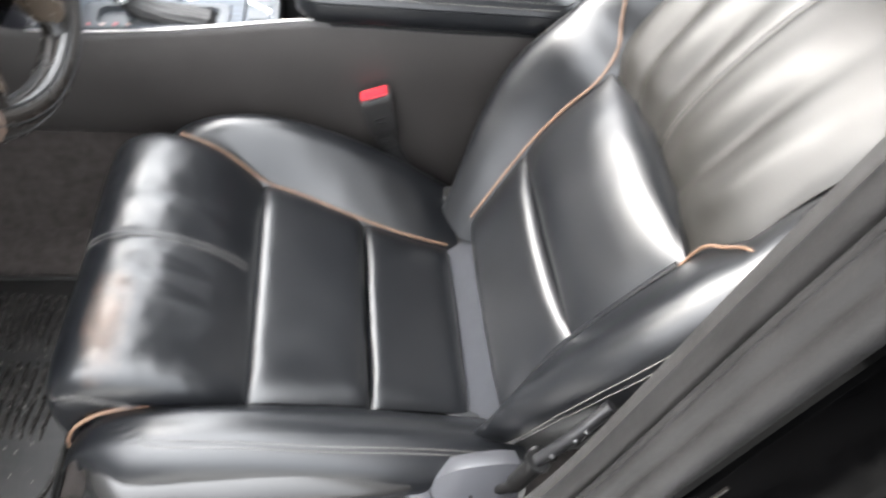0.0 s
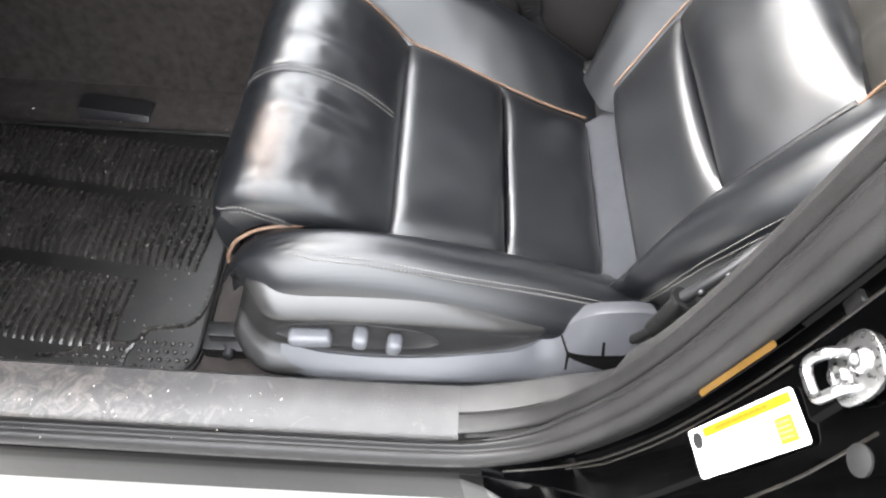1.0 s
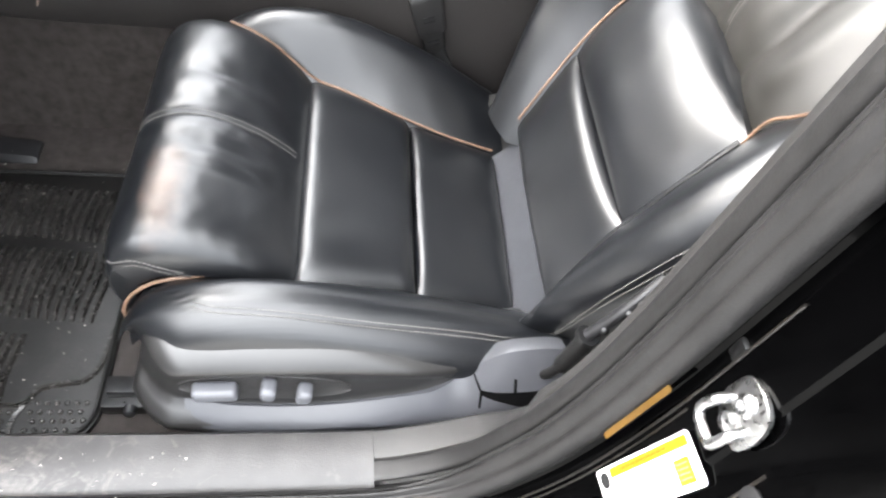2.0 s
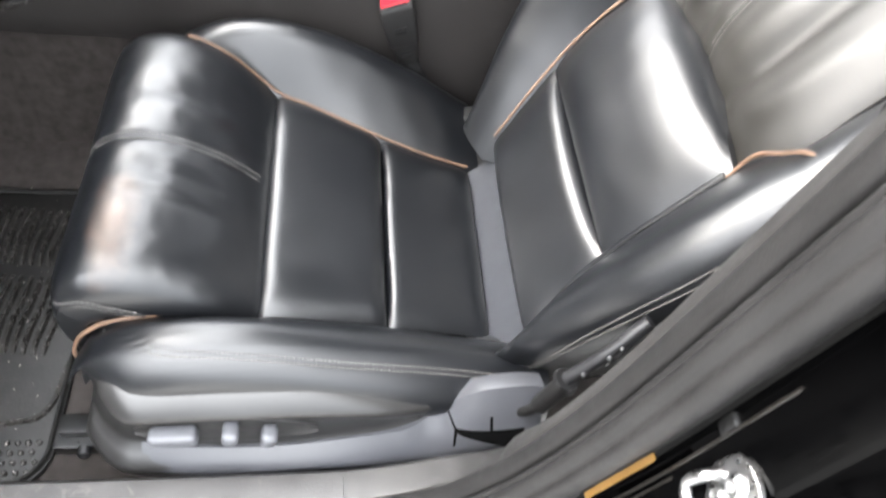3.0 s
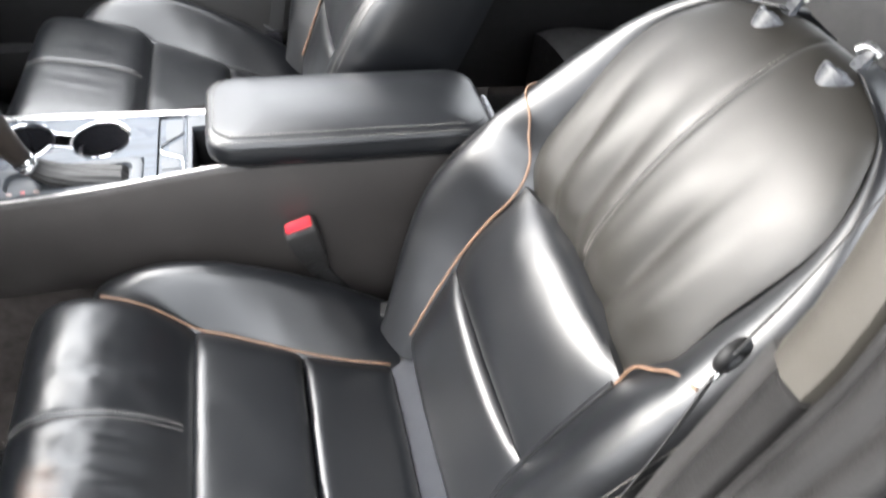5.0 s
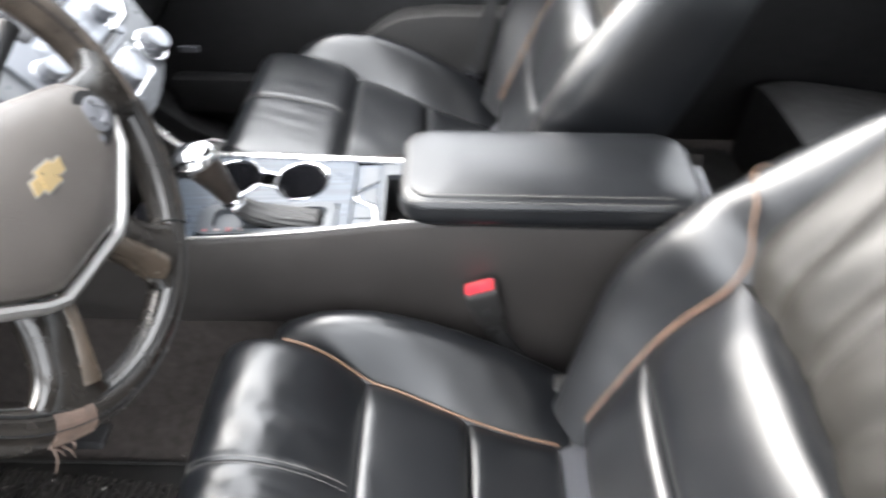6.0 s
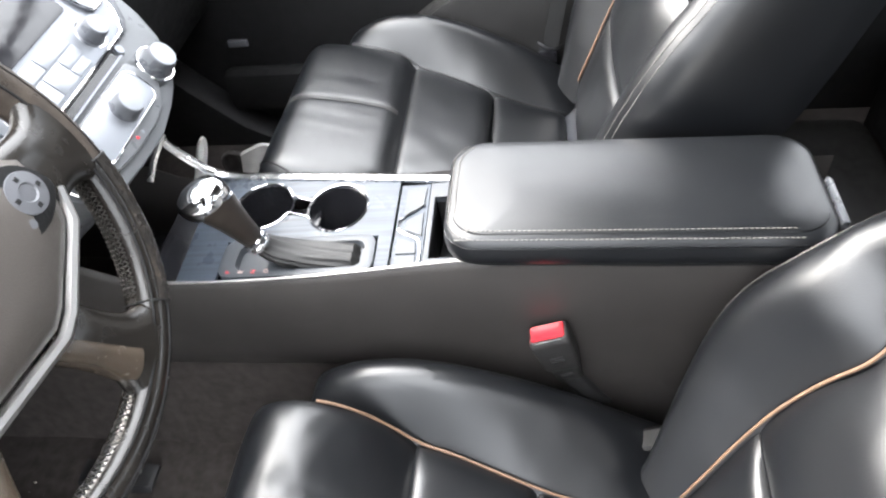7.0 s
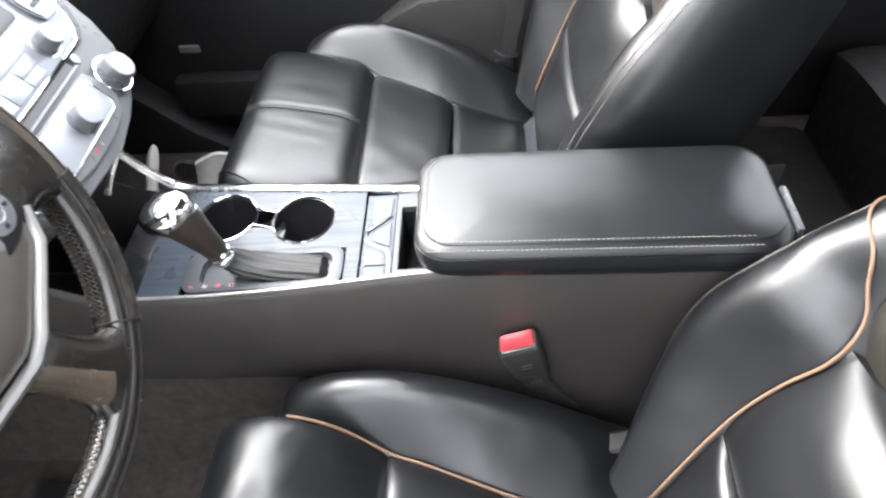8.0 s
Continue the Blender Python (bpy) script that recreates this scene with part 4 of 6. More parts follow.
part("glovebox_lid", slab([(-0.452, 0.885), (-0.5, 0.765), (-0.565, 0.672), (-0.575, 0.682), (-0.512, 0.775), (-0.464, 0.89)], 0.56, 1.0, 0.004), TRIM_DARK, dash, "dark glovebox lid")
part("knee_panel", slab([(-0.462, 0.87), (-0.502, 0.765), (-0.567, 0.668), (-0.577, 0.678), (-0.514, 0.775), (-0.474, 0.875)], -0.33, 0.22, 0.005), DARK, dash, "dark plastic panel below the steering column")


# ---- centre console ----
TOP = spline([(-0.34, 0.712), (-0.25, 0.713), (-0.115, 0.725), (0.0, 0.742), (0.1, 0.756), (0.23, 0.757), (0.5, 0.76)])
console = thing("centre_console", (0.1, 0.37, 0.335), "dark grey centre console with silver top panel and gear lever", "console")
def far_edge(x):
    """The console's top narrows towards the armrest."""
    return 0.4435 - 0.1 * (min(x, 0.05) - 0.05)


def hem(x):
    """Lower edge of the plastic flank: over the carpet ahead of the seat, down to the floor beside it."""
    return 0.545 + 0.012 * math.sin(5 * x) - 0.21 * min(1, max(0, (x + 0.12) / 0.16)) ** 2


for y0, s in ((0.287, 1), (0.458, -1)):
    secs = []
    for i in range(43):
        x = -0.95 + 1.47 * i / 42
        y = y0 if s > 0 else far_edge(max(x, -0.3)) + 0.0145
        z = TOP(max(x, -0.34)) + (min(0.16, 0.1 * ((-0.34 - x) / 0.2)) if x < -0.34 else 0)
        secs.append([(x, y + s * dy, zz) for dy, zz in ((0.0075, z - 0.005), (0.006, z), (0.003, z - 0.003), (0.0, z - 0.012), (-0.002, z - 0.09), (-0.002, 0.58), (-0.001, hem(x) + 0.006), (0.002, hem(x)), (0.0075, hem(x)))])
    part("side_wall", loft(secs), CONSOLE, console)
    yc = y0 if s > 0 else far_edge(0.0) + 0.0145
    secs = [[(x, yc + s * (dy + 0.034 * min(1, max(0, (x + 0.14) / 0.1)) * (z < 0.54) * (dy < 0.05) + 0.0035 * noise.noise(Vector((x * 9, z * 9, 5 + s)))), z) for dy, z in ((0.0095, 0.575), (0.0085, 0.545), (0.001, 0.5), (-0.008, 0.45), (-0.016, 0.4), (-0.024, 0.36), (-0.03, 0.332), (0.06, 0.332), (0.06, 0.575))] for x in [-0.95 + 1.47 * i / 60 for i in range(61)]]
    part("tunnel_side", loft(secs), CARPET, console, "brown-black carpeted tunnel side")
# silver top panel with two cup openings and a lever opening
CUPS, CUP_R = ((-0.203, 0.42), (-0.0955, 0.4095)), 0.04


def top_z(x, y):
    return 0.7265 + 0.055 * (x + 0.08) + 0.06 * (y - 0.38)


panel = bmesh.new()
X0, X1, Y0, Y1, STEP = -0.292, -0.0125, 0.295, 0.48, 0.0025
nx, ny = int((X1 - X0) / STEP) + 1, int((Y1 - Y0) / STEP) + 1
LEVER = (-0.236, 0.2975, -0.033, 0.358)


def holed(x, y):
    if y > far_edge(x):
        return True
    if any((x - cx) ** 2 + (y - cy) ** 2 < (CUP_R + 0.0015) ** 2 for cx, cy in CUPS):
        return True
    if CUPS[0][0] < x < CUPS[1][0] and abs(y - 0.4148) < 0.0145:
        return True
    return LEVER[0] < x < LEVER[2] and LEVER[1] < y < LEVER[3]


grid = {}
for i in range(nx):
    for j in range(ny):
        x, y = X0 + i * STEP, Y0 + j * STEP
        grid[i, j] = panel.verts.new((x, y, top_z(x, y)))
for i in range(nx - 1):
    for j in range(ny - 1):
        if not holed(X0 + (i + 0.5) * STEP, Y0 + (j + 0.5) * STEP):
            panel.faces.new((grid[i, j], grid[i + 1, j], grid[i + 1, j + 1], grid[i, j + 1]))
for v in [v for v in panel.verts if not v.link_faces]:
    panel.verts.remove(v)
ext = bmesh.ops.extrude_face_region(panel, geom=panel.faces[:])
bmesh.ops.translate(panel, vec=(0, 0, -0.004), verts=[v for v in ext["geom"] if isinstance(v, bmesh.types.BMVert)])
part("top_panel", panel, INLAY, console, "satin silver top panel", smooth=False)
for cx, cy in CUPS:
    z = top_z(cx, cy)
    cup = part("cup_holder", disc((cx, cy, z), (0, 0, 1), [(0.001, -0.07), (0.034, -0.07), (0.037, -0.06), (0.0395, -0.002), (0.042, -0.001), (0.042, -0.06), (0.036, -0.075), (0.001, -0.075)], 40), GLOSS_BLACK, console, "black cup holder well")
# one chrome line round both cups and the channel that joins them
(ax0, ay0), (ax1, ay1) = CUPS
ring = [(ax0 + 0.041 * math.cos(a), ay0 + 0.041 * math.sin(a)) for a in (radians(21 + 318 * k / 40) for k in range(41))]
ring += [(ax1 + 0.041 * math.cos(a), ay1 + 0.041 * math.sin(a)) for a in (radians(201 + 318 * k / 40) for k in range(41))]
ring.append(ring[0])
part("cup_rim", tube([(x, y, top_z(x, y) + 0.0006) for x, y in ring], 0.0012, 6), CHROME, console, "thin chrome rim round the cup wells")
part("cup_bridge", block((-0.149, 0.4148, 0.7), (0.046, 0.034, 0.01), 0.003), GLOSS_BLACK, console)
# lever bezel
ox0, oy0, ox1, oy1 = LEVER
outer, inner = rounded(ox0, oy0, ox1, oy1, 0.016, 6), rounded(ox0 + 0.027, oy0 + 0.011, ox1 - 0.018, oy1 - 0.014, 0.012, 6)
secs = [[(x, y, top_z(x, y) + h) for x, y in o] for o, h in ((outer, -0.004), (outer, 0.0035), (rounded(ox0 + 0.004, oy0 + 0.004, ox1 - 0.004, oy1 - 0.004, 0.013, 6), 0.005), (rounded(ox0 + 0.022, oy0 + 0.009, ox1 - 0.013, oy1 - 0.01, 0.013, 6), 0.0045), (inner, -0.012), (inner, -0.018))]
part("lever_bezel", loft(secs), BEZEL, console, "dark lever surround")
lever = part("gear_lever", tube(path([(-0.165, 0.328, 0.722), (-0.169, 0.324, 0.748), (-0.174, 0.32, 0.77)], 8), 0.011, 14), CHROME, console, "gear lever with chrome cap")
boot = [(-0.1755, 0.323, 0.757, 0.0135, 0.0125), (-0.171, 0.324, 0.7505, 0.0145, 0.0135), (-0.162, 0.325, 0.743, 0.0165, 0.0135), (-0.148, 0.326, 0.7355, 0.0185, 0.0125), (-0.128, 0.327, 0.7295, 0.0195, 0.0115), (-0.105, 0.327, 0.726, 0.02, 0.011), (-0.08, 0.327, 0.724, 0.0205, 0.0105), (-0.06, 0.327, 0.7225, 0.02, 0.009), (-0.052, 0.327, 0.716, 0.018, 0.005)]
secs = []
for k, (x, y, z, wide, high) in enumerate(boot):
    lean = 0.35 * max(0.0, 1 - k / 3)  # upright at the collar, lying down along the slot
    ring = []
    for q in range(72):
        a = 2 * math.pi * q / 72
        pleat = min(1, k / 3) * (0.0022 * max(0, math.sin(5 * a + 0.5 * k)) ** 2 + 0.0012 * math.sin(11 * a - 0.7 * k + 2 * noise.noise(Vector((x * 40, a, 0)))))
        ring.append((x + lean * wide * math.sin(a), y + (wide + pleat) * math.cos(a), z + (high + pleat) * math.sin(a)))
    secs.append(ring)
part("boot", loft(secs), GAITER, lever, "creased leather gaiter")
a0, a1 = Vector((-0.1745, 0.3195, 0.764)), Vector((-0.203, 0.314, 0.838))
ax = (a1 - a0).normalized()
knob = part("knob", disc(a0, ax, [(0.001, -0.002), (0.0115, -0.002), (0.0135, 0.0), (0.0155, 0.02), (0.02, 0.045), (0.0245, 0.066), (0.0255, 0.076), (0.001, 0.08)], 32), KNOB_SKIN, lever, "rubbed brown leather grip")
side = ax.cross(Vector((1, 0, 0.35))).normalized()
part("grip_seam", tube([a0 + ax * h + side * (r + 0.0004) for h, r in ((0.001, 0.0136), (0.02, 0.0155), (0.045, 0.02), (0.066, 0.0245))], 0.0008, 6), DARK, knob)
part("knob_collar", disc(a0 - ax * 0.004, ax, [(0.001, -0.009), (0.0135, -0.009), (0.0152, -0.006), (0.0152, -0.002), (0.014, 0.0), (0.0152, 0.002), (0.0152, 0.006), (0.0135, 0.008), (0.001, 0.008)], 32), CHROME, lever, "ringed chrome collar")
cap = disc((0, 0, 0), (0, 0, 1), [(0.001, -0.012), (0.0245, -0.012), (0.0265, -0.005), (0.026, 0.006), (0.0205, 0.015), (0.012, 0.019), (0.001, 0.0205)], 32)
bmesh.ops.scale(cap, vec=(1.25, 1.0, 1.0), verts=cap.verts)
bmesh.ops.transform(cap, matrix=Matrix.Translation(a0 + ax * 0.08 + Vector((-0.006, 0, 0))) @ ax.to_track_quat("Z", "X").to_matrix().to_4x4(), verts=cap.verts)
part("knob_cap", cap, CHROME, lever, "polished chrome cap")


def lettering(text, at, size, mat, parent, name="gear_letter"):
    cu = bpy.data.curves.new(name, "FONT")
    cu.body, cu.size, cu.extrude, cu.align_x, cu.align_y = text, size, 0.0003, "CENTER", "CENTER"
    tmp = bpy.data.objects.new(name, cu)
    me = bpy.data.meshes.new_from_object(tmp)
    bpy.data.objects.remove(tmp)
    me.materials.append(mat)
    ob = new(name, me)
    ob.matrix_world = at
    ob.parent = parent
    ob.matrix_parent_inverse = Matrix.Translation(-ORIGIN[parent])
    return ob


PRINT = material("pale_print", (0.42, 0.3, 0.27), 0.5, vary=0.02)
for k, ch in enumerate("PRND"):
    x = -0.2195 + 0.0172 * k
    lettering(ch, Matrix.Translation((x, 0.3035, top_z(x, 0.3035) + 0.0058)) @ pose(0, 0, 0, 8, 0, 90), 0.0085, RED if k in (0, 2) else PRINT, console)

# switch strip, bin and edge trims
def on_strip(u, v, o=0.0):
    """A point of the switch strip: u across it, v from its far end."""
    x, y = -0.0115 + 0.039 * u, 0.442 - 0.138 * v
    return Vector((x, y, top_z(x, y) + o))


def strip_plate(outline, lo, hi, bevel=0.0008):
    own = loft([[on_strip(u, v, lo) for u, v in outline], [on_strip(u, v, hi) for u, v in outline]])
    bmesh.ops.recalc_face_normals(own, faces=own.faces)
    bmesh.ops.bevel(own, geom=[e for e in own.edges if e.calc_face_angle(0) > 0.5], offset=bevel, segments=2, profile=0.6, affect="EDGES")
    return own


part("switch_strip", strip_plate([(0, -0.01), (1, -0.01), (1, 1.04), (0, 1.04)], -0.012, -0.0012), INLAY, console, "grey switch strip with heated-seat buttons", smooth=False)
for line in ([(0.22, 0.06), (0.9, 0.05), (0.86, 0.27), (0.3, 0.38), (0.22, 0.36)], [(0.34, 0.45), (0.88, 0.36), (0.9, 0.64), (0.36, 0.57)], [(0.12, 0.66), (0.72, 0.71), (0.78, 0.84), (0.12, 0.84)], [(0.12, 0.86), (0.78, 0.86), (0.8, 1.0), (0.12, 1.0)]):
    part("console_button", strip_plate(line, -0.002, 0.0008), BEZEL, console, "blue-grey console button", smooth=False)
part("button_trim", tube(path([on_strip(u, v, 0.0) for u, v in ((0.9, 0.27), (0.5, 0.36), (0.12, 0.45), (0.1, 0.51), (0.16, 0.57), (0.55, 0.64), (0.82, 0.69), (0.9, 0.82), (0.9, 1.0))], 40), 0.0014, 6), CHROME, console, "bright chevron trim")
part("bin_surround", strip_plate([(1.02, -0.01), (2.6, -0.01), (2.6, 0.17), (1.2, 0.17), (1.2, 0.9), (2.6, 0.9), (2.6, 1.04), (1.02, 1.04)], -0.01, 0.0), BEZEL, console, "grey rim of the storage bin", smooth=False)
part("bin", slab(rounded(0.03, 0.3, 0.14, 0.442, 0.01), 0.655, 0.66, 0, "z"), DARK, console, "open storage bin")
for y in (0.3165, 0.4205):
    part("bin_wall", block((0.087, y, 0.69), (0.1, 0.003, 0.07), 0.001), DARK, console)
part("bin_wall", block((0.0345, 0.3685, 0.69), (0.003, 0.105, 0.07), 0.001), DARK, console)
part("edge_trim", tube([(x, 0.2925, TOP(x) + 0.0005) for x in [-0.3 + 0.4 * k / 24 for k in range(25)]], 0.0022, 8), SATIN_TRIM, console, "thin bright edge strip")
rail = [(0.1, 0.449, 0.7425), (0.05, 0.45, 0.741), (-0.03, 0.458, 0.737), (-0.12, 0.467, 0.7325), (-0.2, 0.475, 0.7285), (-0.25, 0.479, 0.7265), (-0.285, 0.479, 0.733), (-0.307, 0.474, 0.758), (-0.325, 0.469, 0.786), (-0.334, 0.466, 0.805)]
secs = []
for p in path(rail, 48):
    secs.append([p + Vector((0, dy, dz)) for dy, dz in ((-0.007, -0.005), (-0.006, 0.0), (-0.001, 0.003), (0.006, 0.0), (0.007, -0.006), (0, -0.008))])
part("edge_trim", loft(secs), SATIN_RAIL, console, "bright curved trim strip")
low = path([(-0.33, 0.466, 0.812), (-0.33, 0.45, 0.809), (-0.331, 0.425, 0.802), (-0.332, 0.4, 0.788)], 14)
part("edge_trim", tube(low, 0.0045, 8), SATIN_RAIL, console, "bright curved trim strip")
part("front_bay", slab([(-0.42, 0.62), (-0.255, 0.66), (-0.255, 0.664), (-0.42, 0.63)], 0.29, 0.455, 0, "y"), GLOSS_BLACK, console)
part("bay_flap", block((-0.30, 0.372, 0.69), (0.085, 0.14, 0.008), 0.003, Euler((0, radians(12), 0)).to_matrix()), GLOSS_BLACK, console)

# armrest lid
arm = thing("armrest", (0.27, 0.362, 0.755), "padded black leather armrest lid with twin stitching, closed", "armrest")
rings = []
for z, d in ((0.757, 0.016), (0.7595, 0.006), (0.766, 0.001), (0.778, 0.0), (0.7895, 0.001), (0.7905, 0.0026), (0.792, 0.0012), (0.797, 0.0035), (0.802, 0.008), (0.8035, 0.0108), (0.8055, 0.0115), (0.8085, 0.017), (0.8115, 0.027), (0.8135, 0.042), (0.8145, 0.06), (0.815, 0.075)):
    o = rounded(0.061 + d, 0.276 + d, 0.48 - d, 0.452 - d, min(0.038, 0.086 - d), 8)
    rings.append([(x, y, z - 0.012 * ((x - 0.27) / 0.2) ** 4 * min(1, d * 30)) for x, y in o])
part("armrest_pad", loft(rings), ARM_LEATHER, arm)
for d, z in ((0.0058, 0.8), (0.0135, 0.8072)):
    o = rounded(0.061 + d, 0.276 + d, 0.48 - d, 0.452 - d, 0.036, 8)
    line = [(x, y, z + 0.0004 - 0.012 * ((x - 0.27) / 0.2) ** 4 * min(1, d * 30)) for x, y in o[12:28]]
    part("stitching", stitch_row(line, r=0.0006), THREAD, arm)
part("armrest_base", slab(rounded(0.085, 0.288, 0.472, 0.446, 0.03), 0.742, 0.757, 0.003, "z"), DARK, arm)
part("hinge", block((0.483, 0.34, 0.772), (0.008, 0.07, 0.05), 0.003), STACK_DARK, arm, "dark hinge strip")

# seat belt buckles
def buckle(at, label):
    """A belt buckle on a short stalk, leaning back; at is the middle of its top."""
    root = thing("belt_buckle", at, label, "buckle", "front belt buckles")
    top = Vector(at)
    rot = Euler((radians(6), radians(-22), 0)).to_matrix()

    def q(x, y, z):
        return top + rot @ Vector((x, y, z))
    rings = []
    for z, wide, deep in ((0.004, 0.046, 0.024), (0.0, 0.051, 0.029), (-0.006, 0.052, 0.03), (-0.068, 0.047, 0.028), (-0.073, 0.043, 0.025), (-0.077, 0.039, 0.022), (-0.108, 0.035, 0.02), (-0.114, 0.03, 0.017)):
        rings.append([q(x + 0.116 * z, y, z) for x, y in rounded(-wide / 2, -deep / 2, wide / 2, deep / 2, 0.005, 4)])
    body = part("buckle_body", loft(rings), TRIM_DARK, root)
    for z in (-0.036, -0.044, -0.088, -0.096):
        part("grip_rib", block(q(0.116 * z, -0.0145 if z > -0.07 else -0.0105, z), (0.018, 0.003, 0.0025), 0.0006, rot), DARK, body)
    part("tongue_slot", block(q(0.0, -0.0115, 0.0042), (0.036, 0.0025, 0.002), 0.0004, rot), GLOSS_BLACK, body)
    button = loft([[q(x, y, z) for x, y in rounded(-0.0215 + e, -0.009 + e, 0.0215 - e, 0.0115 - e, 0.003, 4)] for z, e in ((-0.004, 0.0), (0.0055, 0.0), (0.007, 0.0012), (0.0064, 0.004), (0.006, 0.006))])
    part("release_button", button, RED, root, "red release button")
    stalk = path([q(-0.012, 0, -0.105), q(-0.012, 0, -0.13), q(-0.008, 0, -0.17), q(0.0, 0.0, -0.21)], 12)
    part("strap", loft([[p + rot @ Vector((x, y, 0)) for x, y in rounded(-0.0135, -0.006, 0.0135, 0.006, 0.003, 3)] for p in stalk]), WEB, root, "ribbed black stalk")
    return root


buckle((0.179, 0.266, 0.646), "black seat belt buckle with red button beside the driver's seat")

# centre stack
stack = thing("centre_stack", (-0.38, 0.38, 0.85), "silver centre stack with rotary climate and audio knobs", "dashboard panel")
SN, SV = Vector((0.78, 0, 0.626)), Vector((-0.626, 0, 0.78))
S0 = Vector((-0.298, 0.378, 0.925))


def on_stack(y, v, o=0.0):
    return S0 + Vector((0, y, 0)) + SV * v + SN * o


def stack_plate(outline, lo, hi, bevel=0.004):
    own = loft([[on_stack(y, v, lo) for y, v in outline], [on_stack(y, v, hi) for y, v in outline]])
    bmesh.ops.recalc_face_normals(own, faces=own.faces)
    if bevel:
        bmesh.ops.bevel(own, geom=[e for e in own.edges if e.calc_face_angle(0) > 0.5], offset=bevel, segments=2, profile=0.6, affect="EDGES")
    return own


part("stack_body", stack_plate([(-0.1, -0.05), (-0.04, -0.056), (0.01, -0.058), (0.055, -0.05), (0.085, -0.041), (0.108, -0.03), (0.125, -0.016), (0.145, 0.006), (0.158, 0.04), (0.165, 0.1), (0.17, 0.26), (-0.17, 0.26), (-0.16, 0.1), (-0.15, 0.0), (-0.13, -0.035)], -0.14, -0.006, 0.008), STACK_GREY, stack, "grey stack body")
housing = [(-0.1, 0.02), (-0.1, -0.02), (-0.08, -0.036), (-0.04, -0.042), (0.01, -0.043), (0.045, -0.037), (0.066, -0.022), (0.068, 0.0), (0.06, 0.02)]
part("climate_housing", stack_plate(housing, -0.006, 0.002, 0.003), STACK_GREY, stack, "raised grey climate housing")
plate = rounded(-0.085, -0.027, 0.05, 0.016, 0.012)
part("climate_plate", stack_plate(plate, 0.002, 0.004, 0.001), SATIN, stack, "silver climate panel")
part("climate_trim", tube([on_stack(y, v, 0.004) for y, v in plate + plate[:1]], 0.0013, 6), CHROME, stack, "bright outline")
part("climate_lamp", disc(on_stack(-0.028, -0.034, 0.002), SN, [(0.0005, 0), (0.0022, 0), (0.002, 0.001), (0.0005, 0.0012)], 10), RED, stack, "small red lamp")
part("climate_lamp", disc(on_stack(-0.016, -0.035, 0.002), SN, [(0.0005, 0), (0.0022, 0), (0.002, 0.001), (0.0005, 0.0012)], 10), SATIN, stack)
bezel = [(-0.12, 0.0375), (0.085, 0.0375), (0.107, 0.037), (0.126, 0.046), (0.142, 0.066), (0.149, 0.09), (0.152, 0.2), (-0.12, 0.2)]
part("radio_bezel", stack_plate(bezel, -0.006, 0.0005, 0.003), STACK_DARK, stack, "grey bevelled radio surround")
radio = [(-0.12, 0.042), (0.085, 0.042), (0.102, 0.046), (0.118, 0.058), (0.128, 0.08), (0.132, 0.2), (-0.12, 0.2)]
part("radio_plate", stack_plate(radio, 0.0, 0.0025, 0.001), SATIN, stack, "silver radio panel")
part("radio_trim", tube(path([on_stack(y, v, 0.001) for y, v in ((-0.12, 0.0405), (0.08, 0.0405), (0.102, 0.044), (0.12, 0.057), (0.13, 0.08), (0.134, 0.14), (0.134, 0.2))], 40), 0.0022, 6), CHROME, stack, "bright radio outline")
part("disc_slot", stack_plate(rounded(-0.12, 0.0285, 0.066, 0.0365, 0.002, 3), -0.006, -0.0045, 0), GLOSS_BLACK, stack, "dark disc slot")
part("slot_lip", stack_plate(rounded(-0.12, 0.0255, 0.07, 0.028, 0.001, 2), -0.006, -0.001, 0), SATIN, stack)
part("eject_button", disc(on_stack(0.078, 0.032, -0.006), SN, [(0.001, 0), (0.007, 0), (0.006, 0.004), (0.001, 0.0045)], 20), SATIN, stack)
for y, v, r in ((0.09, -0.008, 0.019), (-0.004, -0.0065, 0.0165), (-0.115, -0.006, 0.019), (0.066, 0.064, 0.0145), (-0.09, 0.064, 0.0145)):
    k = part("rotary_knob", disc(on_stack(y, v, -0.004), SN, [(0.001, 0), (r * 1.08, 0), (r * 1.06, 0.008), (r, 0.01), (r * 0.95, 0.022), (r * 0.86, 0.0255), (0.001, 0.0255)], 32), STACK_DARK, stack, "grey rotary knob with silver face")
    part("knob_face", disc(on_stack(y, v, 0.021), SN, [(0.001, 0), (r * 0.84, 0), (r * 0.82, 0.0015), (0.001, 0.002)], 32), SATIN, k)
    part("knob_ring", tube([on_stack(y + r * 1.2 * math.cos(a), v + r * 1.2 * math.sin(a), 0.001) for a in (2 * math.pi * q / 36 for q in range(37))], 0.0018, 6), CHROME, k)
for y0, y1, v0, v1 in ((-0.07, -0.035, 0.046, 0.072), (-0.0335, -0.001, 0.046, 0.072), (0.0005, 0.03, 0.046, 0.057), (0.0005, 0.034, 0.0585, 0.072), (-0.07, -0.02, 0.074, 0.092), (-0.0185, 0.034, 0.074, 0.092)):
    part("stack_button", stack_plate(rounded(y0, v0, y1, v1, 0.0015, 2), 0.0022, 0.0038, 0.0006), SATIN, stack)
vent = [(q.x, q.y) for q in path([(0.0985, 0.076, 0), (0.118, 0.077, 0), (0.134, 0.085, 0), (0.136, 0.105, 0), (0.12, 0.128, 0), (0.095, 0.135, 0), (0.088, 0.115, 0), (0.09, 0.09, 0), (0.0985, 0.076, 0)], 30)][:-1]
part("air_vent", stack_plate(vent, 0.002, 0.007, 0.0015), SATIN, stack, "silver petal-shaped air vent")
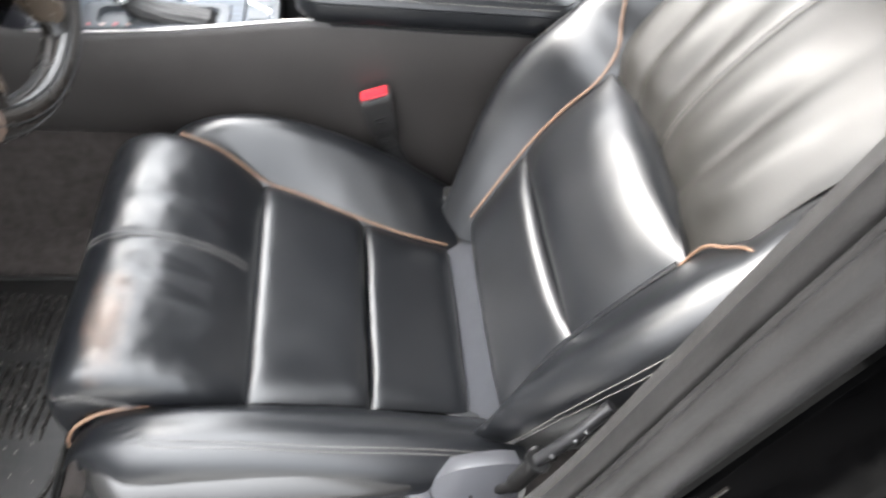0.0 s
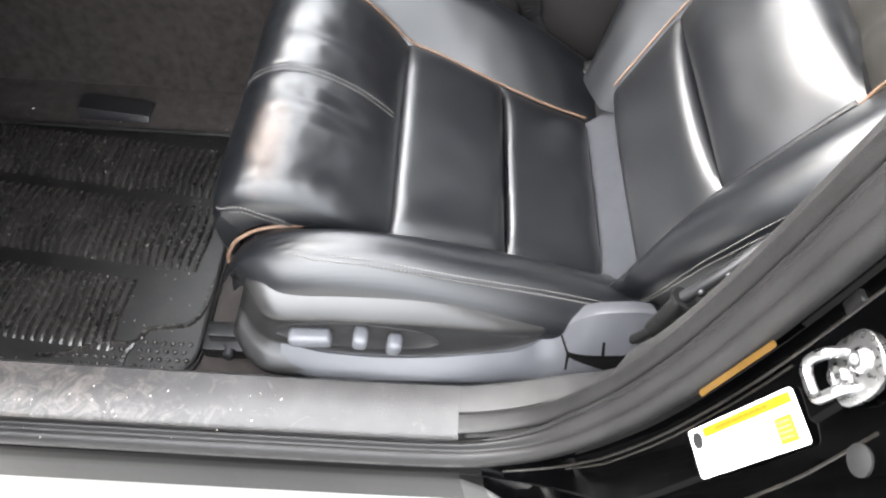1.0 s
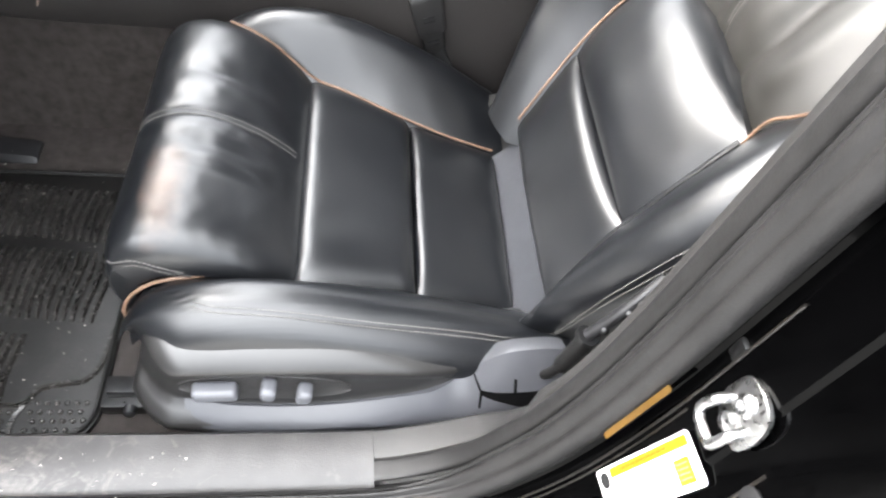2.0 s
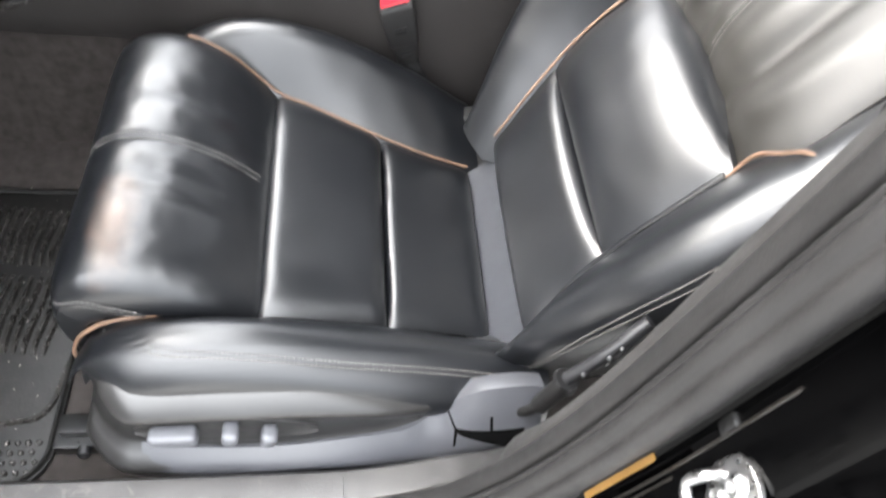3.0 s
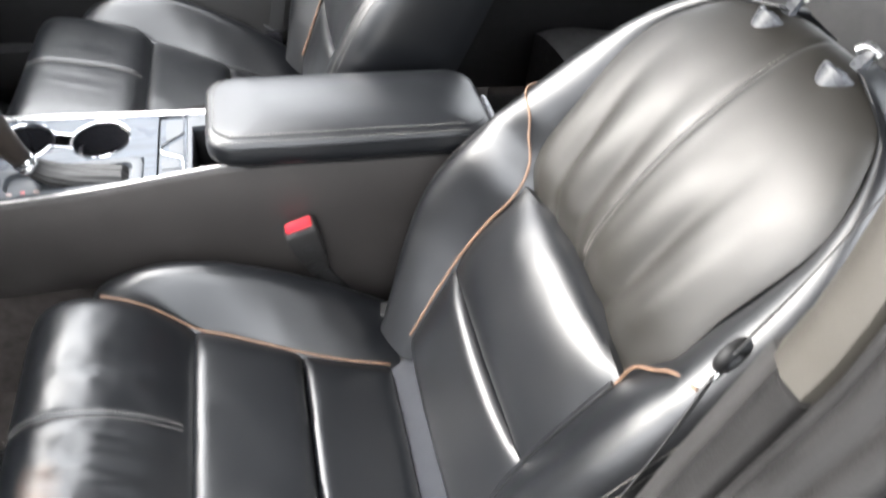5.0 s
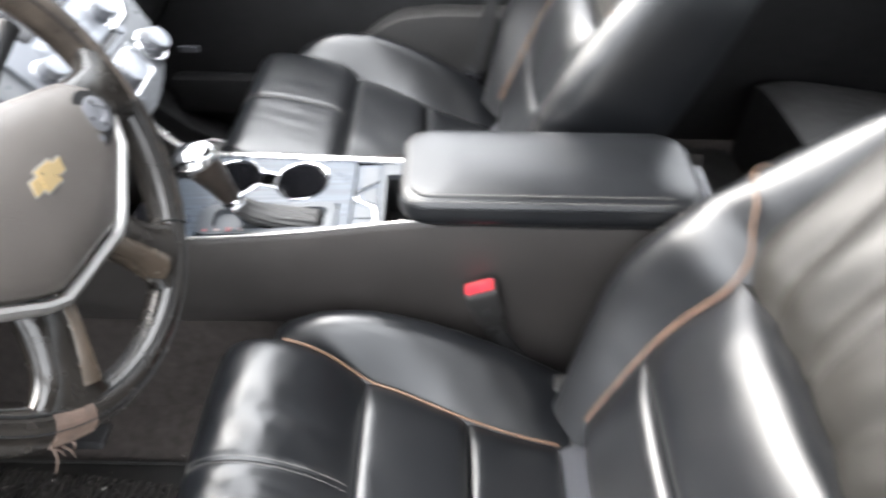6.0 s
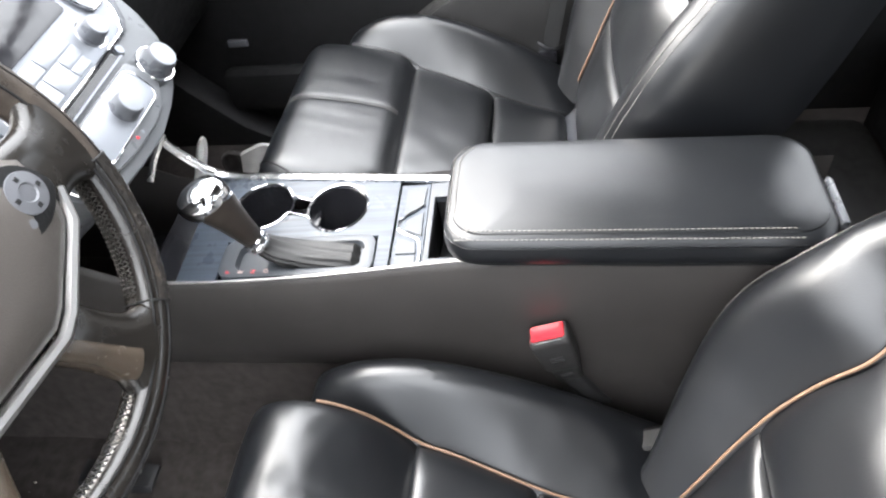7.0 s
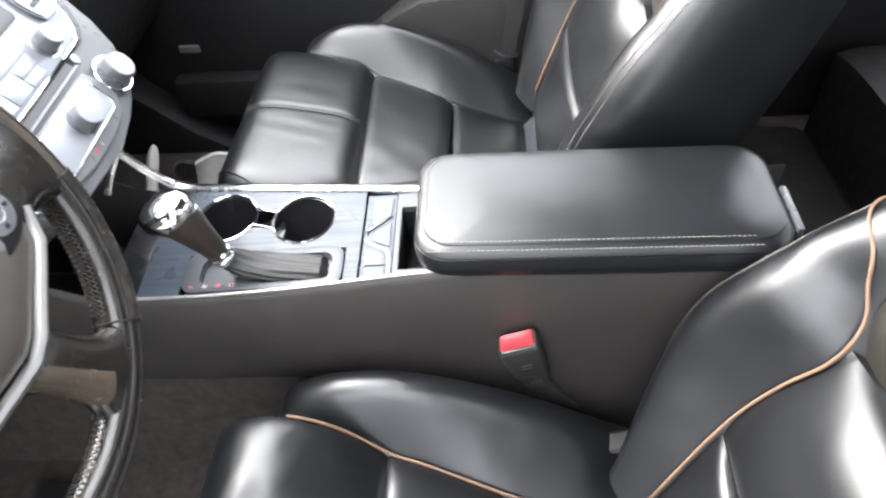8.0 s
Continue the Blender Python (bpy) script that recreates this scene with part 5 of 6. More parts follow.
part("vent_ring", tube([on_stack(y, v, 0.007) for y, v in vent + vent[:1]], 0.0016, 6), CHROME, stack, "bright vent outline")
for k in range(3):
    part("vent_slat", stack_plate(rounded(0.098, 0.092 + 0.012 * k, 0.124, 0.097 + 0.012 * k, 0.001, 2), 0.007, 0.0082, 0.0003), GLOSS_BLACK, stack)
part("display", stack_plate(rounded(-0.075, 0.098, 0.075, 0.18, 0.006), 0.002, 0.004, 0.001), GLOSS_BLACK, stack, "dark display")

# ---- steering wheel ----
wheel = thing("steering_wheel", (-0.229, 0.002, 1.0), "black leather steering wheel with worn rim and grey hub", "steering wheel")
WC = Vector((-0.223, 0.002, 1.042))
WN, WV, WR = Vector((0.928, 0, 0.372)).normalized(), Vector((-0.372, 0, 0.928)).normalized(), Vector((0, 1, 0))


TURNED = radians(-8)


def on_wheel(u, v, o=0.0):
    u, v = u * math.cos(TURNED) - v * math.sin(TURNED), u * math.sin(TURNED) + v * math.cos(TURNED)
    return WC + WR * u + WV * v + WN * o


def rim_piece(a0, a1, mat, name, note="", fat=1.0):
    n = max(8, int(abs(a1 - a0) / 4))
    secs = []
    for i in range(n + 1):
        a = radians(a0 + (a1 - a0) * i / n)
        secs.append([on_wheel((0.1885 + 0.0165 * fat * math.cos(b)) * math.cos(a), (0.1885 + 0.0165 * fat * math.cos(b)) * math.sin(a), 0.0185 * fat * math.sin(b)) for b in (2 * math.pi * k / 18 for k in range(18))])
    part(name, loft(secs), mat, wheel, note)


rim_piece(-180, -45, WHEEL_SKIN, "rim", "smooth black leather rim")
rim_piece(-45, -5, WHEEL_SKIN, "rim", "smooth black inner grip")
def on_rim(a, b, lift=0.0):
    """A point of the rim: a degrees round the wheel, b degrees round the rim (0 outside, 90 towards the driver)."""
    a, b = radians(a), radians(b)
    r = 0.1885 + (0.0165 + lift) * math.cos(b)
    return on_wheel(r * math.cos(a), r * math.sin(a), (0.0185 + lift) * math.sin(b))


def rough_wrap(a, b):
    """The cracked outer wrap, crossed by close ridges."""
    a, b = -45 + 40 * a, -40 + 140 * b
    ridge = 0.0009 * abs(math.sin(radians(a * 150))) * abs(math.sin(radians(b * 7 + 40 * (int(a * 150 / 180) % 2))))
    return on_rim(a, b, 0.0012 + ridge + 0.0006 * noise.noise(Vector((a * 0.7, b * 0.07, 2))))


part("rim_wrap", loft([[rough_wrap(i / 100, j / 26) for j in range(27)] + [on_rim(-45 + 0.4 * i, b, -0.002) for b in (100, 50, 5, -40)] for i in range(101)]), WHEEL_WORN, wheel, "cracked and worn outer wrap of the rim")
mesh_line = bmesh.new()
for k in range(26):
    for row in range(4):
        a, b = -42 + 1.42 * k, 158 + 16 * row
        for d in (0.71, -0.71):
            tube([on_rim(a, b, 0.0003), on_rim(a + d * 0.5, b + 4, 0.0006), on_rim(a + d, b + 12, 0.0006), on_rim(a + d, b + 16, 0.0003)], 0.0004, 4, mesh_line)
part("rim_mesh", mesh_line, LACE, wheel, "honeycomb relief on the inner grip")
rim_piece(-5, 60, WHEEL_BROWN, "rim", "brown rubbed leather rim", 1.015)
rim_piece(60, 180, WHEEL_SKIN, "rim", "smooth black leather rim")
for b0, thick in ((72, 0.0008), (122, 0.0013)):
    part("rim_groove", tube([on_rim(-180 + 4 * k, b0, 0.0002) for k in range(91)], thick, 6), DARK, wheel)
for a in (-45, -5, 60):
    a = radians(a)
    part("rim_seam", tube([on_wheel((0.1885 + 0.0174 * math.cos(b)) * math.cos(a), (0.1885 + 0.0174 * math.cos(b)) * math.sin(a), 0.0194 * math.sin(b)) for b in (2 * math.pi * k / 20 for k in range(21))], 0.001, 5), DARK, wheel)
lace = bmesh.new()
for k in range(58):
    a = -160 + 1.6 * k
    for d in (0.8, -0.8):
        tube([on_rim(a + d, 156, 0.0004), on_rim(a + d * 0.4, 166, 0.0009), on_rim(a - d * 0.4, 180, 0.0006), on_rim(a - d, 190, 0.0002)], 0.0004, 4, lace)
part("rim_lacing", lace, WEB, wheel, "cross-stitched inner seam")
# torn leather at the bottom of the rim
TORN = material("torn_tan_leather", (0.07, 0.047, 0.036), 0.6, vary=0.4, scale=60, bump=0.5, bump_scale=500)
rnd = random.Random(4)


def torn_patch(a, b):
    """A ragged bare patch wrapped over the rim."""
    edge = 16 * noise.noise(Vector((a * 9, 3, 0)))
    return on_rim(-132 + 12 * a + 1.2 * noise.noise(Vector((b * 8, 1, 0))), 20 + edge + (120 + edge) * b, 0.0005 + 0.0004 * noise.noise(Vector((a * 14, b * 10, 0))))


part("torn_patch", loft([[torn_patch(i / 24, j / 16) for j in range(17)] + [on_rim(-132 + 12 * i / 24, b, -0.003) for b in (120, 70, 30)] for i in range(25)]), TORN, wheel, "bare patch of torn rim leather")
shreds = bmesh.new()
for k in range(9):
    p = torn_patch(rnd.random(), 0.0 if k % 2 else 1.0)
    d = Vector((rnd.uniform(-0.006, 0.006), rnd.uniform(-0.012, 0.008), -rnd.uniform(0.012, 0.026)))
    tube(path([p, p + d * 0.5 + Vector((0.003, 0, 0.002)), p + d], 8), 0.0014, 6, shreds, taper=lambda t: 1 - 0.8 * t)
part("shreds", shreds, TORN, wheel, "hanging shreds of leather")


def spoke(pts, widths, depth, mat, name, note=""):
    """A spoke along (u, v, o) points with rounded section; widths are half-widths at its ends and middle."""
    q = path(pts, 24)
    w = spline(list(zip((0, 0.5, 0.8, 1.0) if len(widths) == 4 else (0, 0.5, 1.0), widths)))
    secs = []
    for i, p in enumerate(q):
        t = (q[min(i + 1, 23)] - q[max(i - 1, 0)]).normalized()
        s = Vector((-t.y, t.x, 0)).normalized()
        h = w(i / 23)
        ring = []
        for k in range(24):
            a = 2 * math.pi * k / 24
            ca, sa = math.cos(a), math.sin(a)
            e, d = math.copysign(abs(ca) ** 0.75, ca), math.copysign(abs(sa) ** 0.85, sa)
            ring.append(on_wheel(p.x + s.x * e * h, p.y + s.y * e * h, p.z + d * depth))
        secs.append(ring)
    part(name, loft(secs), mat, wheel, note)


for sgn in (1, -1):
    spoke([(sgn * 0.09, 0.004, 0.014), (sgn * 0.14, 0.008, 0.013), (sgn * 0.186, 0.012, 0.004)], (0.036, 0.03, 0.036, 0.056), 0.014, WHEEL_SKIN, "spoke", "broad upper spoke")
    spoke([(sgn * 0.05, -0.074, 0.001), (sgn * 0.067, -0.104, 0.005), (sgn * 0.0985, -0.156, 0.002)], (0.027, 0.024, 0.034, 0.058), 0.015, WHEEL_SKIN, "lower_spoke", "shiny lower spoke")
    spoke([(sgn * 0.038, -0.082, 0.003), (sgn * 0.056, -0.112, 0.007), (sgn * 0.077, -0.148, 0.005)], (0.012, 0.011, 0.016), 0.0155, BRONZE, "spoke_facing", "rubbed brown spoke facing")
HUB_LINE = [(-0.1, 0.041), (0, 0.06), (0.1, 0.041), (0.125, 0.024), (0.129, -0.008), (0.118, -0.03), (0.06, -0.07), (0.045, -0.077), (-0.045, -0.077), (-0.06, -0.07), (-0.118, -0.03), (-0.129, -0.008), (-0.125, 0.024)]
secs = []
for k, o in ((1.0, -0.02), (1.0, 0.02), (0.97, 0.028), (0.88, 0.034), (0.6, 0.04), (0.25, 0.043)):
    secs.append([on_wheel(u * k, v * k + 0.004 * (1 - k), o) for u, v in HUB_LINE])
part("hub", loft(secs), HUB, wheel, "grey-brown plastic hub")
tr = [(-0.134, -0.01), (-0.123, -0.034), (-0.064, -0.077), (-0.046, -0.085), (0.046, -0.085), (0.064, -0.077), (0.123, -0.034), (0.134, -0.01)]
part("hub_trim", tube([on_wheel(u, v, 0.022) for u, v in tr], 0.0055, 8), SATIN_TRIM, wheel, "satin bright hub trim")
for sgn in (1, -1):
    pad = [(q.x, q.y) for q in path([(0.0775, 0.018, 0), (0.086, 0.027, 0), (0.098, 0.029, 0), (0.112, 0.022, 0), (0.122, 0.008, 0), (0.124, -0.004, 0), (0.114, -0.014, 0), (0.097, -0.0215, 0), (0.082, -0.0245, 0), (0.0755, -0.02, 0), (0.0755, 0.0, 0)], 26)]
    own = loft([[on_wheel(sgn * u, v, 0.02) for u, v in pad], [on_wheel(sgn * u, v, 0.035) for u, v in pad], [on_wheel(sgn * (u * 0.94 + 0.005), v * 0.94 + 0.002, 0.0375) for u, v in pad]])
    p = part("control_pad", own, DARK, wheel, "dark control pad")
    part("pad_ring", disc(on_wheel(sgn * 0.1, 0.005, 0.0365), WN, [(0.001, 0), (0.0165, 0), (0.016, 0.0022), (0.0075, 0.0034), (0.0065, 0.002), (0.001, 0.0026)], 28), GREY_PLASTIC, p)
    for du, dv in ((0.011, 0), (-0.011, 0), (0, 0.011), (0, -0.011)):
        part("pad_mark", disc(on_wheel(sgn * 0.1 + du, 0.005 + dv, 0.0392), WN, [(0.0003, 0), (0.0028, 0), (0.0022, 0.0008), (0.0003, 0.0008)], 4), DARK, p)
    part("pad_button", disc(on_wheel(sgn * 0.085, -0.012, 0.0365), WN, [(0.001, 0), (0.004, 0), (0.0035, 0.002), (0.001, 0.0022)], 12), GREY_PLASTIC, p)
badge = [(-0.022, -0.005), (0.018, -0.005), (0.022, 0.005), (-0.018, 0.005)]  # a plain bar under a plain block
block_line = [(-0.0105, -0.009), (0.0085, -0.009), (0.0105, 0.009), (-0.0085, 0.009)]
for name, grow, hi, mat, note in (("badge_rim", 0.0014, 0.0436, SATIN_TRIM, "bright badge rim"), ("badge", 0.0, 0.0446, GOLD, "small gold badge")):
    own = bmesh.new()
    for n, line in enumerate((badge, block_line)):
        loft([[on_wheel(u + math.copysign(grow, u), v + math.copysign(grow, v) - 0.002, o) for u, v in line] for o in (0.038, hi + 0.0005 * n)], bm=own)
    part(name, own, mat, wheel, note, smooth=False)
col = thing("steering_column", (-0.4, 0.015, 0.9), "dark steering column shroud with stalks", "steering column")
part("shroud", tube([WC - WN * 0.25, WC - WN * 0.15, WC - WN * 0.04, WC - WN * 0.02], 0.062, 20), DARK, col)
part("stalk", tube([WC - WN * 0.06 + Vector((0, 0.05, 0.02)), WC - WN * 0.055 + Vector((0, 0.12, 0.06)), WC - WN * 0.05 + Vector((0, 0.16, 0.075))], 0.01, 10), DARK, col)
part("stalk", tube([WC - WN * 0.06 + Vector((0, -0.05, 0.02)), WC - WN * 0.055 + Vector((0, -0.12, 0.06)), WC - WN * 0.05 + Vector((0, -0.17, 0.075))], 0.01, 10), DARK, col)

# ---- floor mat ----
mat = thing("floor_mat", (-0.5, -0.08, 0.335), "dusty black ribbed rubber floor mat in the driver's footwell", "mat")
part("mat_base", slab(rounded(-0.85, -0.318, -0.245, 0.145, 0.05), 0.336, 0.345, 0.002, "z"), MAT_RUBBER, mat)
for r, (y0, y1) in enumerate(((0.022, 0.125), (-0.118, 0.004), (-0.262, -0.142))):
    ribs = bmesh.new()
    for i in range(42):
        x = -0.82 + 0.013 * i
        if r == 2 and x > -0.372:
            continue
        secs = []
        for k in range(9):
            y = y0 + (y1 - y0) * k / 8
            px = x + 0.055 * (y - y0) + 0.0022 * math.sin(45 * y + 0.4 * i)
            tilt = -0.085 * (px + 0.55)
            top = 0.352 if 0 < k < 8 else 0.3455
            secs.append([(px - 0.0042, y + tilt, 0.3445), (px + 0.0042, y + tilt, 0.3445), (px + 0.0022, y + tilt, top), (px - 0.0022, y + tilt, top)])
        loft(secs, bm=ribs)
    part("ribs", ribs, MAT_RIB, mat)
studs = bmesh.new()
for i in range(13):
    for j in range(4):
        x, y = -0.42 + 0.0125 * i + 0.006 * (j % 2), -0.298 + 0.0125 * j
        if y < -0.285 + 0.045 * max(0, (x + 0.42) / 0.15) and abs(x + 0.343) > 0.008:
            merge(studs, disc((x, y, 0.345), (0, 0, 1), [(0.0042, -0.001), (0.0036, 0.0025), (0.002, 0.004), (0.0005, 0.0042)], 8))
part("studs", studs, MAT_RIB, mat, "raised rubber studs")
for line in ([(-0.47, -0.29), (-0.4337, -0.2843), (-0.3821, -0.2649), (-0.3419, -0.2623), (-0.3301, -0.2416), (-0.3, -0.233), (-0.274, -0.2278), (-0.2588, -0.2026), (-0.252, -0.15)], [(-0.342, -0.264), (-0.35, -0.28), (-0.352, -0.31)]):
    part("raised_line", tube(path([(x, y, 0.3455) for x, y in line], 40), 0.0042, 6), MAT_RIB, mat)
edge = rounded(-0.845, -0.312, -0.25, 0.14, 0.045)
part("mat_rim", tube([(x, y, 0.347) for x, y in edge + edge[:1]], 0.004, 6), MAT_RUBBER, mat)

pedal = thing("accelerator_pedal", (-0.52, 0.2, 0.345), "black floor-hinged accelerator pedal beside the tunnel", "pedal")
part("pedal_pad", loft([[(x, 0.168 - 0.1 * (x + 0.45) * -0.25, 0.336), (x, 0.212, 0.336), (x, 0.212, z), (x, 0.175, z)] for x, z in ((-0.445, 0.342), (-0.452, 0.346), (-0.5, 0.35), (-0.545, 0.355), (-0.565, 0.356))]), BLACK_STEEL, pedal, sharp=30)


# ---- details on the door jamb ----
def decal_axes(tl, tr, bl):
    a, b = Vector(tr) - Vector(tl), Vector(bl) - Vector(tl)
    return Vector(tl), a, b, a.cross(b).normalized() * -1


def decal(corner, a, b, nrm, u0, v0, u1, v1, lift, r=0.0, thick=0.0006):
    """A thin plate on a label's plane; u along its long side, v along its short side, both from 0 to 1."""
    la, lb = a.length, b.length
    line = rounded(u0 * la, v0 * lb, u1 * la, v1 * lb, r, 4) if r else [(u0 * la, v0 * lb), (u1 * la, v0 * lb), (u1 * la, v1 * lb), (u0 * la, v1 * lb)]
    ua, ub = a.normalized(), b.normalized()
    at = [corner + ua * x + ub * y for x, y in line]
    return loft([[p + nrm * lift for p in at], [p + nrm * (lift + thick) for p in at]])


LC, LA, LB, LN = decal_axes((0.3085, -0.4578, 0.6465), (0.3364, -0.4673, 0.7793), (0.315, -0.4996, 0.644))
if LN.x > 0:
    LN = -LN
sticker = thing("pillar_label", LC, "white information label with yellow header on the door jamb", "label")
part("label_sheet", decal(LC, LA, LB, LN, 0, 0, 1, 1, 0.001, 0.004), WHITE, sticker, smooth=False)
part("header_band", decal(LC, LA, LB, LN, 0.16, 0.06, 0.97, 0.25, 0.0017), YELLOW, sticker, "yellow header band", smooth=False)
part("yellow_box", decal(LC, LA, LB, LN, 0.79, 0.42, 0.93, 0.88, 0.0017), YELLOW, sticker, "yellow box", smooth=False)
for k in range(9):
    part("print_bar", decal(LC, LA, LB, LN, 0.3 + 0.055 * k, 0.13, 0.34 + 0.055 * k, 0.18, 0.0024), OCHRE, sticker, smooth=False)
for k in range(4):
    part("print_bar", decal(LC, LA, LB, LN, 0.81, 0.5 + 0.09 * k, 0.91, 0.525 + 0.09 * k, 0.0024), INK, sticker, smooth=False)
part("round_mark", decal(LC, LA, LB, LN, 0.03, 0.08, 0.13, 0.42, 0.0017, 0.0065), DARK, sticker, smooth=False)
amber = thing("amber_label", (0.318, -0.44, 0.745), "narrow amber warning label beside the door seal", "label")
AC, AA, AB, AN = decal_axes((0.3065, -0.4385, 0.695), (0.325, -0.4385, 0.797), (0.3075, -0.444, 0.695))
part("label_sheet", decal(AC, AA, AB, AN if AN.x < 0 else -AN, 0, 0, 1, 1, 0.004, 0.002), AMBER, amber, smooth=False)

striker = thing("door_striker", (0.346, -0.475, 0.82), "zinc-plated door striker loop bolted to the jamb", "striker")
SP, SA = Vector((0.3445, -0.479, 0.812)), Vector((0.1, 0, 0.995)).normalized()
SB = Vector((0.0, -1, 0.0))
SNN = Vector((-0.99, 0, 0.12)).normalized()


def on_strike(a, b, o):
    return SP + SA * (a * 0.66 + 0.016) + SB * b * 0.68 + SNN * o * 0.55


line = [(q.x, q.y) for q in path([(0.03, -0.03, 0), (0.052, -0.024, 0), (0.061, 0.0, 0), (0.055, 0.024, 0), (0.03, 0.034, 0), (0.0, 0.033, 0), (-0.014, 0.026, 0), (-0.018, 0.0, 0), (-0.01, -0.022, 0), (0.01, -0.03, 0)], 28)]
part("base_plate", loft([[on_strike(a, b, 0.0) for a, b in line], [on_strike(a, b, 0.006) for a, b in line], [on_strike(a * 0.94 + 0.001, b * 0.9, 0.008) for a, b in line]]), ZINC, striker)
part("loop", tube(path([on_strike(0.012, 0.02, 0.004), on_strike(0.006, 0.021, 0.022), on_strike(-0.012, 0.021, 0.027), on_strike(-0.024, 0.016, 0.028), on_strike(-0.026, -0.012, 0.028), on_strike(-0.016, -0.02, 0.027), on_strike(0.004, -0.019, 0.022), on_strike(0.012, -0.019, 0.004)], 40), 0.0042, 10), ZINC, striker, "bright striker loop")
part("bolt", disc(on_strike(0.034, 0.0, 0.007), SNN, [(0.001, 0), (0.009, 0), (0.009, 0.003), (0.006, 0.006), (0.004, 0.006), (0.003, 0.003), (0.001, 0.003)], 20), ZINC, striker)
part("bolt", disc(on_strike(-0.006, 0.0, 0.004), SNN, [(0.001, 0), (0.008, 0), (0.007, 0.004), (0.001, 0.005)], 16), ZINC, striker)
plug = solo("jamb_plug", disc((0.3505, -0.531, 0.8103), (-0.99, 0, 0.13), [(0.001, 0), (0.011, 0), (0.011, 0.002), (0.007, 0.0035), (0.001, 0.0036)], 20), DARK, "round rubber plug in the door jamb", "plug")
clip = solo("jamb_clip", block((0.345, -0.4425, 0.862), (0.006, 0.01, 0.02), 0.002), DULL_STEEL, "small metal clip beside the door seal", "clip")

# ---- driver's seat belt ----
belt = thing("seat_belt", (0.36, -0.3, 0.56), "black seat belt with anchor sleeve and tongue beside the driver's seat", "seat belt")
part("anchor_sleeve", tube([(0.319, -0.314, 0.572), (0.32, -0.314, 0.578), (0.3285, -0.316, 0.64), (0.33, -0.316, 0.646)], 0.0105, 16), SHELL, belt, "black tensioner sleeve")
part("cable", tube(path([(0.308, -0.298, 0.512), (0.314, -0.308, 0.54), (0.3195, -0.314, 0.576)], 8), 0.006, 10), SHELL, belt)
part("end_ring", tube([(0.323, -0.318, 0.645), (0.3245, -0.318, 0.65)], 0.0122, 16), DULL_STEEL, belt, "steel end ring")
part("linkage", tube(path([(0.3245, -0.318, 0.65), (0.35, -0.313, 0.69), (0.382, -0.3, 0.735)], 10), 0.007, 10), BLACK_STEEL, belt)
for p, r in (((0.336, -0.322, 0.668), 0.0045), ((0.3535, -0.318, 0.695), 0.004), ((0.361, -0.315, 0.709), 0.003)):
    part("rivet", disc(p, (-0.2, -0.8, 0.5), [(0.0005, -0.012), (r, -0.012), (r, 0.002), (r * 0.6, 0.0035), (0.0005, 0.004)], 12), DULL_STEEL, belt)
web = path([(0.378, -0.3, 0.66), (0.41, -0.292, 0.75), (0.45, -0.276, 0.88), (0.475, -0.262, 0.96), (0.5, -0.262, 1.06), (0.54, -0.25, 1.2), (0.56, -0.235, 1.32)], 40)
secs = [[p + Vector((-0.018, -0.012, 0.006)), p + Vector((-0.018, -0.0135, 0.0065)), p + Vector((0.02, 0.010, -0.004)), p + Vector((0.02, 0.0115, -0.0045))] for p in web]
part("webbing", loft([[s[0], s[1], s[2], s[3]] for s in secs]), WEB, belt)
TR = Euler((0, radians(30), 0.4)).to_matrix()
loop = [Vector((0.476, -0.265, 0.974)) + TR @ Vector((0.02 * math.cos(a), 0.0, 0.012 * math.sin(a))) for a in (2 * math.pi * k / 24 for k in range(25))]
part("tongue", tube(loop, 0.0058, 10), DARK, belt, "black belt tongue loop")
part("tongue_blade", block((0.471, -0.267, 0.951), (0.013, 0.004, 0.012), 0.0012, TR), CHROME, belt)
anchor = thing("passenger_belt", (0.2, 1.03, 0.5), "black seat belt with dark guide beside the passenger seat", "seat belt")
part("webbing", loft([[(x, y, z), (x + 0.03, y - 0.004, z), (x + 0.03, y - 0.006, z), (x, y - 0.002, z)] for x, y, z in ((0.17, 1.028, 0.52), (0.18, 1.02, 0.6), (0.2, 1.02, 0.72), (0.23, 1.03, 0.95), (0.27, 1.0, 1.3))]), WEB, anchor)
part("guide", tube([(0.165, 1.02, 0.585), (0.185, 1.008, 0.578), (0.205, 1.01, 0.575), (0.215, 1.02, 0.576)], 0.003, 8), BLACK_STEEL, anchor)
part("anchor_cover", block((0.186, 1.018, 0.545), (0.04, 0.02, 0.05), 0.006), GLOSS_BLACK, anchor)
part("bracket", block((0.2, 1.0, 0.515), (0.06, 0.04, 0.02), 0.005, Euler((0, radians(12), 0)).to_matrix()), GREY_PLASTIC, anchor)

# ---- passenger footwell ----
pmat = thing("floor_mat", (-0.55, 0.76, 0.335), "black floor mat in the passenger footwell", "mat")
part("mat_base", slab(rounded(-0.9, 0.5, -0.33, 1.05, 0.06), 0.336, 0.346, 0.003, "z"), CARPET, pmat)


